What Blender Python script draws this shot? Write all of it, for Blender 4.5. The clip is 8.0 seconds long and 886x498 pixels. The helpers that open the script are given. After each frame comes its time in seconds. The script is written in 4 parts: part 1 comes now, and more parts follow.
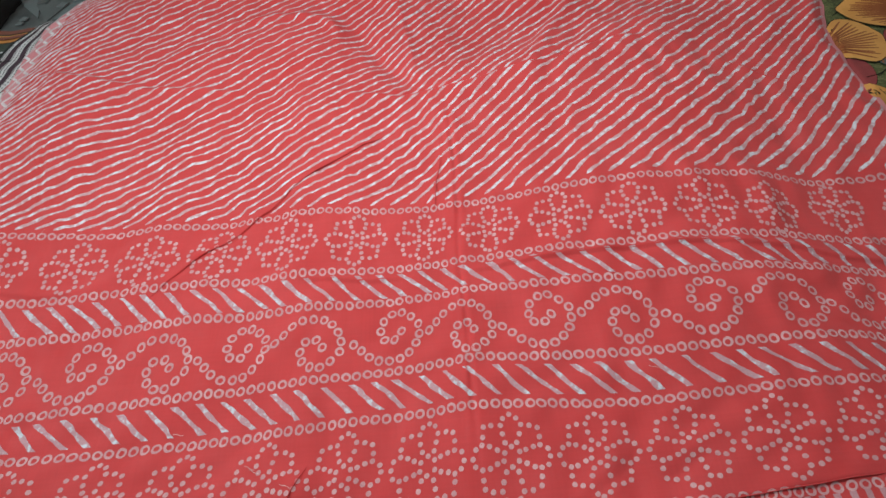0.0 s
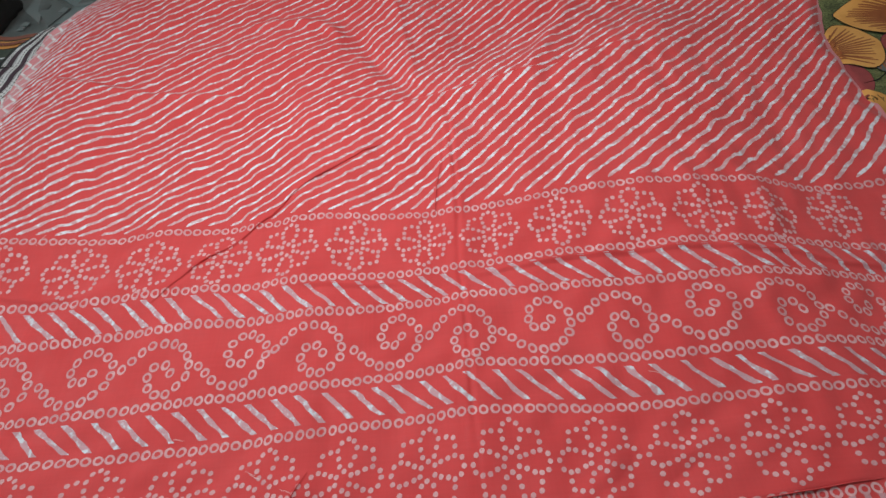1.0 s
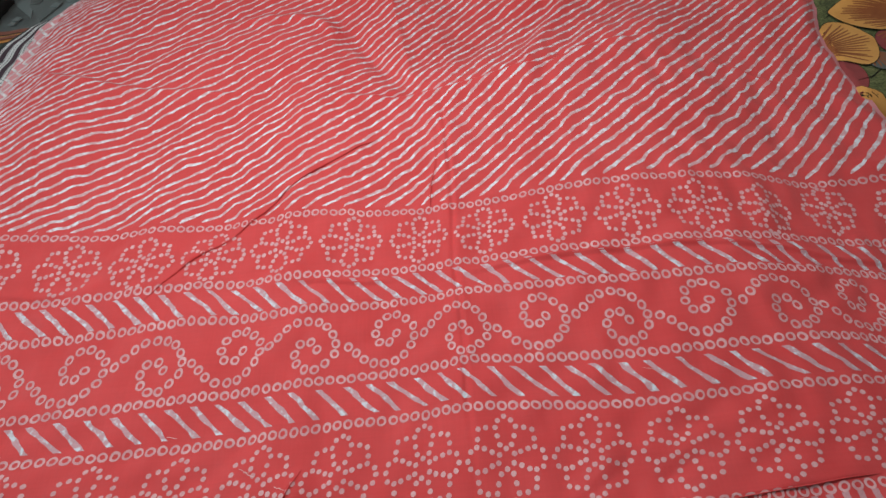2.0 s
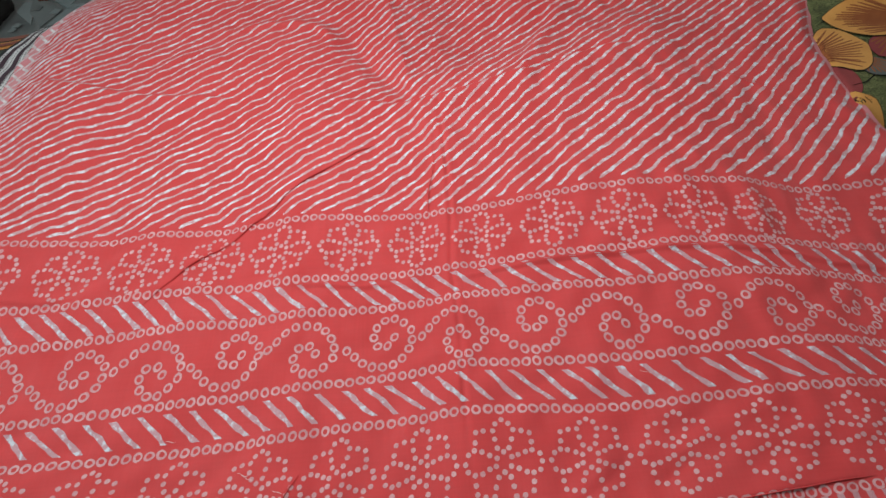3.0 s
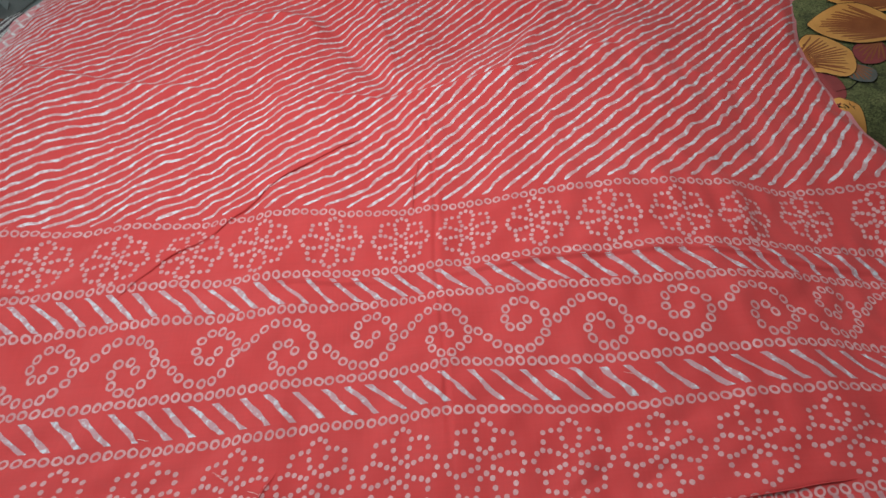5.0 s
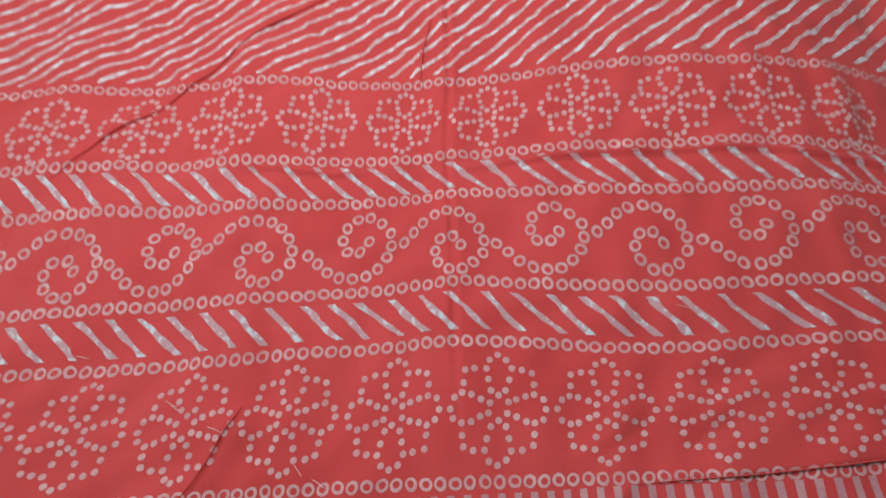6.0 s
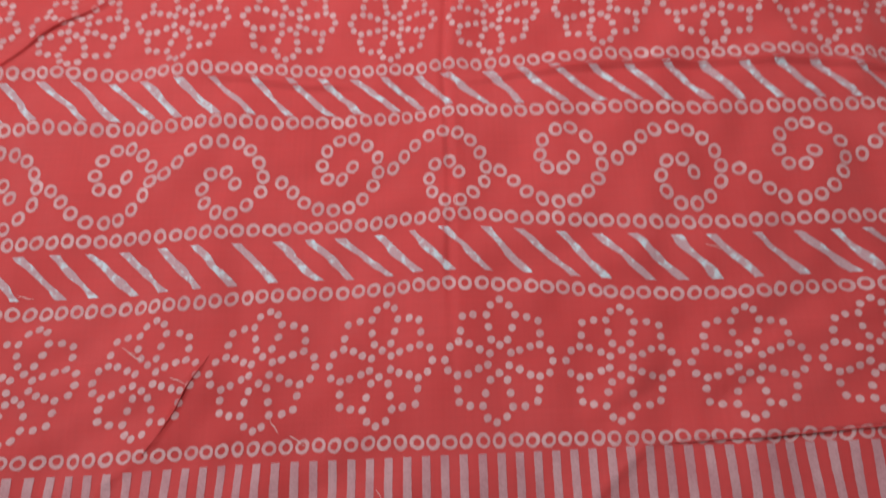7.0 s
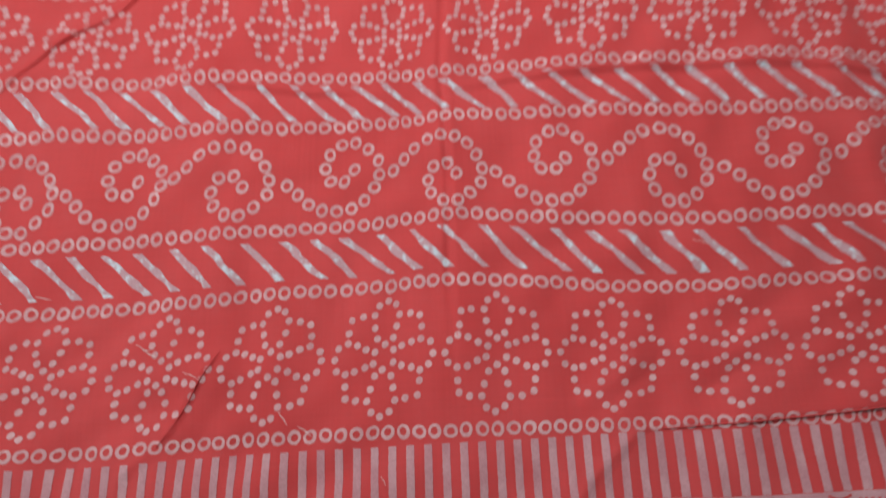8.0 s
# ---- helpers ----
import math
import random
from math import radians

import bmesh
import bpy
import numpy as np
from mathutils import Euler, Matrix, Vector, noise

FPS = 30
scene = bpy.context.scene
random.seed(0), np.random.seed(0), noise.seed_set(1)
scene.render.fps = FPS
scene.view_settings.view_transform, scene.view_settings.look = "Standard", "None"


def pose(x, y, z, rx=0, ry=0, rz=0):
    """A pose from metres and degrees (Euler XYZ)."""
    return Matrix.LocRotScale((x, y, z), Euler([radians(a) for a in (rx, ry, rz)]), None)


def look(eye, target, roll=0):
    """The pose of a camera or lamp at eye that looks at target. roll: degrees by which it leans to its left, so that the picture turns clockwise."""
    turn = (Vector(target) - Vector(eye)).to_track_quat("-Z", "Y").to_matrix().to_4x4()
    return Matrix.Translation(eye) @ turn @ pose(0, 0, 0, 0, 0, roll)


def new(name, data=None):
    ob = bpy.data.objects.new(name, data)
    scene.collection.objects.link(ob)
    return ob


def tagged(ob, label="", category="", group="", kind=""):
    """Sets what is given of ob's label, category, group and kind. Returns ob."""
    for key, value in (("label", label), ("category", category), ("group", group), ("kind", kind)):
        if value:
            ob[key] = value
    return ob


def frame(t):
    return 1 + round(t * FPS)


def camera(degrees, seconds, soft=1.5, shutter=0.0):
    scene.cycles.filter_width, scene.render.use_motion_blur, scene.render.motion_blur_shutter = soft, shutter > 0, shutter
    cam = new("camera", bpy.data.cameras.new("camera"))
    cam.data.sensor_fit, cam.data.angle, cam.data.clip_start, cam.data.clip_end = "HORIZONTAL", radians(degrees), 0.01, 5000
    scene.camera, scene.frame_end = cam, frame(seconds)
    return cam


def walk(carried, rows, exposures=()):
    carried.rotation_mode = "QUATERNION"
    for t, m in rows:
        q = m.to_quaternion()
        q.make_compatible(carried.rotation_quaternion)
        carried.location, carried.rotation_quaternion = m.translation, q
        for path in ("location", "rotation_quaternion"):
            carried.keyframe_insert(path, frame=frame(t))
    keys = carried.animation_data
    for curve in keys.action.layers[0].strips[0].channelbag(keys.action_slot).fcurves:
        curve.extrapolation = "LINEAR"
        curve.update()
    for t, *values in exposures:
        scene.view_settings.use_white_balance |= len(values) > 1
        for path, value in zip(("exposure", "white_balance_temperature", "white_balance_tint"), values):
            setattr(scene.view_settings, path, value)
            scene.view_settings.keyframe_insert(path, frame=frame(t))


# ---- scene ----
cam = camera(75.2, 8.0, shutter=0.6)
PATH = [
    (0, (-0.019, -0.14, 0.522), (-0.11, 1.017, -1.106), -9.8),
    (0.5, (-0.019, -0.14, 0.526), (-0.116, 1.025, -1.097), -10.0),
    (1, (-0.019, -0.14, 0.525), (-0.108, 1.028, -1.096), -9.7),
    (1.5, (-0.018, -0.14, 0.523), (-0.099, 1.022, -1.103), -9.5),
    (1.7, (-0.0186, -0.1392, 0.5230), (-0.0937, 1.0193, -1.1056), -9.17),
    (2.8, (-0.0170, -0.1398, 0.5246), (-0.0903, 1.0232, -1.1009), -9.21),
    (3, (-0.017, -0.142, 0.526), (-0.086, 1.03, -1.093), -9.0),
    (3.5, (-0.018, -0.146, 0.53), (-0.083, 1.043, -1.077), -8.8),
    (4, (-0.017, -0.147, 0.528), (-0.078, 1.039, -1.081), -8.7),
    (4.2, (-0.0169, -0.1456, 0.5269), (-0.0733, 1.0335, -1.0876), -8.44),
    (5.3, (-0.021, -0.129, 0.501), (-0.033, 1.029, -1.129), -4.9),
    (5.5, (-0.028, -0.111, 0.472), (-0.057, 0.971, -1.21), -4.4),
    (5.7, (-0.024, -0.087, 0.444), (-0.079, 0.861, -1.316), -5.7),
    (6, (-0.025, -0.063, 0.42), (-0.078, 0.755, -1.404), -5.8),
    (6.2, (-0.0248, -0.0499, 0.4061), (-0.0793, 0.6927, -1.4502), -6.02),
    (6.5, (-0.026, -0.037, 0.387), (-0.081, 0.628, -1.499), -6.4),
    (6.8, (-0.0274, -0.0340, 0.3734), (-0.0771, 0.5707, -1.5324), -6.19),
    (7, (-0.027, -0.033, 0.368), (-0.069, 0.521, -1.554), -5.9),
    (7.2, (-0.0256, -0.0294, 0.3640), (-0.0745, 0.4264, -1.5828), -7.87),
    (7.5, (-0.026, -0.032, 0.36), (-0.079, 0.405, -1.591), -8.8),
    (7.7, (-0.0261, -0.0308, 0.3637), (-0.0824, 0.4043, -1.5876), -9.37),
    (8, (-0.026, -0.041, 0.384), (-0.068, 0.522, -1.535), -6.5),
]
walk(cam, [(t, look(eye, target, roll)) for t, eye, target, roll in PATH],
     exposures=[(0, -0.11), (4.0, -0.11), (5.5, -0.15), (6.5, -0.18), (8.0, -0.20)])

# ---------------- light, world, exposure ----------------
world = bpy.data.worlds.new("room_dark")
scene.world = world
world.use_nodes = True
world.node_tree.nodes["Background"].inputs[0].default_value = (0.9, 0.95, 1.0, 1)
world.node_tree.nodes["Background"].inputs[1].default_value = 0.05


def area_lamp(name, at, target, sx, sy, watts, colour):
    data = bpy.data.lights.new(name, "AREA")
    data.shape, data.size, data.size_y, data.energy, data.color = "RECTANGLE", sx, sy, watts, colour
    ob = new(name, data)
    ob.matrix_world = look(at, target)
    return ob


# both unseen: an assumed tube over the bed, a cool fill added at left
area_lamp("assumed_tube_light", (-0.17, 0.48, 0.90), (-0.13, 0.23, 0), 0.50, 0.08, 7.7, (1.0, 0.95, 0.93))
area_lamp("left_fill_light", (-1.84, 0.2, 1.35), (0.2, 0.2, 0.1), 0.86, 0.86, 21, (0.74, 0.97, 0.98))


# ---------------- materials ----------------
def material(name):
    m = bpy.data.materials.new(name)
    m.use_nodes = True
    nodes, links = m.node_tree.nodes, m.node_tree.links
    return m, nodes, links, nodes["Principled BSDF"]


def ramp(nodes, links, fac, stops):
    r = nodes.new("ShaderNodeValToRGB")
    while len(r.color_ramp.elements) < len(stops):
        r.color_ramp.elements.new(0.5)
    for e, (p, c) in zip(r.color_ramp.elements, stops):
        e.position, e.color = p, (*c, 1)
    links.new(fac, r.inputs[0])
    return r.outputs[0]


def noise_tex(nodes, links, vec, scale, detail=4, rough=0.6, distort=0.0):
    n = nodes.new("ShaderNodeTexNoise")
    n.inputs["Scale"].default_value, n.inputs["Detail"].default_value = scale, detail
    n.inputs["Roughness"].default_value, n.inputs["Distortion"].default_value = rough, distort
    if vec is not None:
        links.new(vec, n.inputs["Vector"])
    return n.outputs["Fac"]


def coords(nodes, links, scale=(1, 1, 1), turn=0.0):
    c = nodes.new("ShaderNodeTexCoord")
    m = nodes.new("ShaderNodeMapping")
    m.inputs["Scale"].default_value = scale
    m.inputs["Rotation"].default_value = (0, 0, turn)
    links.new(c.outputs["Object"], m.inputs["Vector"])
    return m.outputs[0]


def mixed(nodes, links, fac, a, b, mode="MIX"):
    m = nodes.new("ShaderNodeMix")
    m.data_type, m.blend_type = "RGBA", mode
    for sock, val in ((m.inputs[0], fac), (m.inputs[6], a), (m.inputs[7], b)):
        if isinstance(val, (int, float)):
            sock.default_value = val
        elif isinstance(val, tuple):
            sock.default_value = (*val, 1)
        else:
            links.new(val, sock)
    return m.outputs[2]


def bumped(nodes, links, bsdf, height, strength, dist):
    b = nodes.new("ShaderNodeBump")
    b.inputs["Strength"].default_value, b.inputs["Distance"].default_value = strength, dist
    links.new(height, b.inputs["Height"])
    links.new(b.outputs[0], bsdf.inputs["Normal"])


def cotton(name, low, high, rough=0.8, scale=9.0, sheen=0.12):
    """A thin woven cotton: cloudy dye, streaks along warp and weft, a fine weave."""
    m, nodes, links, bsdf = material(name)
    cloud = ramp(nodes, links, noise_tex(nodes, links, coords(nodes, links), scale, 5), [(0.3, low), (0.72, high)])
    warp = noise_tex(nodes, links, coords(nodes, links, (420, 9, 1)), 1.0, 3)
    weft = noise_tex(nodes, links, coords(nodes, links, (9, 420, 1)), 1.0, 3)
    streak = nodes.new("ShaderNodeMath")
    streak.operation = "ADD"
    links.new(warp, streak.inputs[0])
    links.new(weft, streak.inputs[1])
    half = nodes.new("ShaderNodeMath")
    half.operation = "MULTIPLY"
    half.inputs[1].default_value = 0.5
    links.new(streak.outputs[0], half.inputs[0])
    tone = ramp(nodes, links, half.outputs[0], [(0.36, (0.94, 0.92, 0.92)), (0.64, (1, 1, 1))])
    links.new(mixed(nodes, links, 1.0, cloud, tone, "MULTIPLY"), bsdf.inputs["Base Color"])
    bsdf.inputs["Roughness"].default_value = rough
    bsdf.inputs["Specular IOR Level"].default_value = 0.25
    bsdf.inputs["Sheen Weight"].default_value = sheen
    fine = noise_tex(nodes, links, coords(nodes, links), 900, 2)
    both = nodes.new("ShaderNodeMath")
    both.operation = "ADD"
    links.new(fine, both.inputs[0])
    links.new(half.outputs[0], both.inputs[1])
    bumped(nodes, links, bsdf, both.outputs[0], 0.25, 0.0008)
    return m


def print_ink(name, dull, bright, at=(0.45, 0.6), scale=70.0):
    """Print on cotton that took unevenly, with paler patches."""
    m, nodes, links, bsdf = material(name)
    patch = ramp(nodes, links, noise_tex(nodes, links, coords(nodes, links), scale, 3), [(at[0], dull), (at[1], bright)])
    grain = ramp(nodes, links, noise_tex(nodes, links, coords(nodes, links), 650, 2), [(0.3, (0.86, 0.84, 0.84)), (0.6, (1, 1, 1))])
    links.new(mixed(nodes, links, 1.0, patch, grain, "MULTIPLY"), bsdf.inputs["Base Color"])
    bsdf.inputs["Roughness"].default_value = 0.85
    bsdf.inputs["Specular IOR Level"].default_value = 0.2
    return m


RED = cotton("coral_red_cotton", (0.60, 0.056, 0.059), (0.68, 0.079, 0.083))
# thin cotton lets some light through, so that its creases stay red
glow = RED.node_tree.nodes["Principled BSDF"].inputs
glow["Subsurface Weight"].default_value, glow["Subsurface Scale"].default_value = 0.25, 0.006
glow["Subsurface Radius"].default_value = (1.0, 0.15, 0.15)
RING_INK = print_ink("pale_pink_print", (0.63, 0.310, 0.332), (0.74, 0.430, 0.453), (0.4, 0.65), 55)
STRIPE_INK = print_ink("white_stripe_print", (0.64, 0.37, 0.395), (0.76, 0.76, 0.83), (0.46, 0.60), 120)
SLASH_INK = print_ink("white_slash_print", (0.57, 0.335, 0.375), (0.65, 0.70, 0.78), (0.50, 0.62), 135)
BAR_INK = print_ink("dusty_pink_print", (0.53, 0.24, 0.275), (0.62, 0.335, 0.37), (0.35, 0.65), 40)
EDGE_PINK = cotton("faded_pink_cotton", (0.66, 0.22, 0.25), (0.74, 0.30, 0.33), scale=18)
ZIGZAG_INK = print_ink("white_zigzag_print", (0.66, 0.55, 0.57), (0.80, 0.74, 0.76))
THREAD = print_ink("white_thread", (0.75, 0.5, 0.5), (0.85, 0.7, 0.7))

# ---------------- the printed cloth: its lie on the bed ----------------
# Heights of the printed ring rows along the cloth, from the near hem (v, metres).
ROW_V = dict(ring_a=0.290, ring_b=0.211, ring_c=0.173, ring_d=0.0966, ring_e=0.0485, ring_f=-0.0488)
# How far each row has been pulled sideways and swayed off the straight, in mm, every 6 cm across.
STATION = np.arange(-0.60, 0.601, 0.06)
PULL = dict(
    ring_a=(-70.0, -57.4, -43.1, -29.2, -25.9, -18.1, -17.9, -19.6, -17.6, -20.3, -26.5, -29.9, -29.3, -27.1, -26.5, -28.5, -37.1, -58.6, -66.7, -69.0, -74.4),
    ring_b=(-67.8, -57.4, -46.2, -37.3, -33.1, -30.5, -24.2, -25.1, -23.9, -25.5, -31.6, -35.8, -35.3, -34.8, -32.9, -36.0, -43.8, -59.9, -76.9, -90.3, -103.3),
    ring_c=(-58.8, -46.8, -34.1, -25.8, -23.1, -23.1, -19.6, -21.2, -19.9, -21.7, -28.0, -30.7, -29.9, -29.1, -28.8, -27.8, -36.9, -54.1, -72.2, -88.5, -104.3),
    ring_d=(-36.9, -34.6, -32.3, -30.3, -23.1, -21.1, -21.5, -23.2, -23.5, -25.0, -29.7, -31.5, -32.2, -31.7, -30.8, -29.8, -33.1, -51.6, -67.5, -82.3, -96.5),
    ring_e=(-55.5, -49.1, -42.4, -35.3, -25.1, -20.2, -20.0, -22.8, -25.2, -26.3, -30.4, -31.0, -33.2, -33.0, -31.9, -30.2, -32.4, -40.1, -46.3, -52.2, -57.7),
    ring_f=(-56.8, -53.8, -50.6, -47.3, -43.5, -39.2, -34.0, -30.8, -34.5, -35.1, -36.7, -38.1, -40.5, -39.3, -35.0, -32.0, -29.3, -26.9, -24.8, -22.8, -20.9),
)
SWAY = dict(
    ring_a=(41.5, 32.7, 22.1, 11.5, 17.7, 9.5, 11.3, 18.2, 7.1, -0.4, 0.2, 4.3, 13.5, 17.7, 15.0, 8.6, -3.1, -23.1, -25.1, -21.9, -22.5),
    ring_b=(16.7, 12.0, 6.6, 5.3, 8.3, 9.0, 3.9, 7.5, 1.7, -2.5, -0.1, 2.5, 5.1, 4.0, 4.1, -0.2, -9.8, -23.1, -31.6, -34.0, -37.0),
    ring_c=(1.2, -2.5, -6.6, -7.5, -3.9, -0.3, -3.7, 1.2, -2.9, -4.0, 0.4, 0.7, 1.0, -1.6, -1.9, -2.6, -12.0, -24.5, -34.9, -44.3, -53.4),
    ring_d=(-23.5, -21.0, -18.4, -15.1, -14.5, -11.7, -10.9, -7.0, -6.5, -5.4, -0.0, -4.0, -7.7, -9.9, -8.8, -8.7, -12.3, -23.1, -31.9, -40.0, -47.8),
    ring_e=(-8.1, -9.4, -10.7, -12.1, -12.8, -12.1, -11.1, -7.0, -4.1, -3.3, 0.6, -2.9, -8.1, -9.5, -7.3, -6.4, -9.0, -16.5, -22.9, -28.7, -34.3),
    ring_f=(-5.8, -5.9, -6.0, -6.1, -6.2, -6.3, -6.7, -3.5, -1.7, -0.6, 0.1, 0.2, 0.7, 0.2, 1.0, 2.7, 4.1, 5.3, 6.4, 7.4, 8.4),
)
ROW_PHASE = dict(ring_a=0.0, ring_b=0.4, ring_c=0.9, ring_d=0.95, ring_e=0.9, ring_f=0.3)
RING_PITCH = dict(ring_a=0.01078, ring_b=0.01091, ring_c=0.01087, ring_d=0.01072, ring_e=0.01066, ring_f=0.01024)
FLOWER_PITCH = dict(ring_b=0.08145, ring_f=0.07779)
FLOWER_AT = dict(ring_b=0.0375, ring_f=0.0327)
SCROLL, SCROLL_AT = 0.16222, -0.0017
# the slashes of the two bands: where each starts, and how far it leans in mm
SLASH_TOPS = ((-0.588, -0.562, -0.536, -0.509, -0.483, -0.456, -0.434, -0.408, -0.38, -0.356, -0.331, -0.303, -0.278, -0.255, -0.229, -0.202, -0.177, -0.148, -0.122, -0.098, -0.073, -0.049, -0.021, -0.0, 0.034, 0.058, 0.083, 0.108, 0.135, 0.161, 0.188, 0.213, 0.237, 0.264, 0.291, 0.318, 0.344, 0.365, 0.398, 0.422, 0.448, 0.475, 0.501, 0.527, 0.553),
              (-0.608, -0.582, -0.557, -0.531, -0.506, -0.48, -0.452, -0.432, -0.406, -0.379, -0.355, -0.327, -0.302, -0.276, -0.253, -0.229, -0.202, -0.179, -0.151, -0.123, -0.1, -0.08, -0.053, -0.027, -0.006, 0.024, 0.047, 0.075, 0.1, 0.122, 0.15, 0.174, 0.202, 0.23, 0.253, 0.274, 0.301, 0.329, 0.354, 0.38, 0.407, 0.433, 0.459, 0.485, 0.511, 0.538))
SLASH_LEAN = ((29, 29, 29, 25, 32, 28, 33, 27, 27, 25, 25, 32, 29, 33, 26, 27, 27, 24, 29, 27, 32, 27, 21, 29, 21, 26, 27, 29, 22, 24, 20, 21, 27, 24, 31, 21, 15, 18, 12, 18, 16, 16, 16, 16, 16),
              (32, 32, 32, 32, 32, 32, 30, 37, 31, 31, 31, 28, 32, 29, 34, 31, 29, 29, 29, 31, 30, 37, 29, 26, 31, 27, 35, 28, 32, 31, 25, 25, 28, 31, 23, 36, 29, 27, 23, 29, 29, 29, 29, 29, 29, 29))
SLASH_ENDS = ((0.0060, 0.0053), (0.0087, 0.0090))
STRIPE_PHASE, STRIPE_STEP = 0.0079, 0.02468
BAR_FIT = (0.01135, 0.011623, -1.370e-06, -3.866e-08)
THREADS = ((-0.293, 0.060, -0.2, 0.0025), (-0.209, 0.015, -0.5, 0.0030), (-0.214, 0.019, -0.5, 0.0030), (-0.108, -0.036, -0.9, 0.0025), (-0.093, -0.045, -0.6, 0.0030), (-0.498, 0.292, 1.2, 0.0040), (0.174, 0.079, -0.3, 0.0030), (-0.176, -0.003, -0.4, 0.0030), (-0.041, -0.077, -1.0, 0.0015))

ROW_ORDER = ("ring_f", "ring_e", "ring_d", "ring_c", "ring_b", "ring_a")
V_KNOTS = np.array([ROW_V[k] for k in ROW_ORDER])


def smooth_line(stations, values, x):
    """Catmull-Rom through even stations, flat beyond the ends."""
    vals = np.asarray(values, float)
    f = np.clip((x - stations[0]) / (stations[1] - stations[0]), 0, len(vals) - 1.0001)
    i = f.astype(int)
    t = f - i
    p = np.concatenate([[vals[0]], vals, [vals[-1]]])
    a, b, c, d = p[i], p[i + 1], p[i + 2], p[np.minimum(i + 3, len(p) - 1)]
    return 0.5 * (2 * b + (c - a) * t + (2 * a - 5 * b + 4 * c - d) * t * t + (3 * b - a - 3 * c + d) * t ** 3)


def across(table, u, v):
    """Blend the rows' values between neighbouring rows; past the last row they fade."""
    rows = np.array([smooth_line(STATION, table[k], u) for k in ROW_ORDER]) * 0.001
    j = np.clip(np.searchsorted(V_KNOTS, v) - 1, 0, len(V_KNOTS) - 2)
    t = np.clip((v - V_KNOTS[j]) / (V_KNOTS[j + 1] - V_KNOTS[j]), 0, 1)
    n = np.arange(len(u))
    out = rows[j, n] * (1 - t) + rows[j + 1, n] * t
    fade = np.where(v > V_KNOTS[-1], np.exp(-((v - V_KNOTS[-1]) / 0.22) ** 2 * 0.7), 1.0)
    mean = smooth_line(STATION, table["ring_a"], np.linspace(-0.718, EDGE_RIGHT, 590)).mean() * 0.001
    return mean * (1 - fade) + out * fade


def line_distance(x, y, line):
    """Distance to a bent line, the side (plus: to its left) and how far along (0 to 1)."""
    best = np.full(x.shape, 9.0)
    side, along = np.zeros(x.shape), np.zeros(x.shape)
    n = len(line) - 1
    for k in range(n):
        (ax, ay), (bx, by) = line[k], line[k + 1]
        dx, dy = bx - ax, by - ay
        t = np.clip(((x - ax) * dx + (y - ay) * dy) / (dx * dx + dy * dy), 0, 1)
        ox, oy = x - ax - t * dx, y - ay - t * dy
        d = np.hypot(ox, oy)
        near = d < best
        best = np.where(near, d, best)
        side = np.where(near, np.sign(dx * oy - dy * ox), side)
        along = np.where(near, (k + t) / n, along)
    return best, side, along


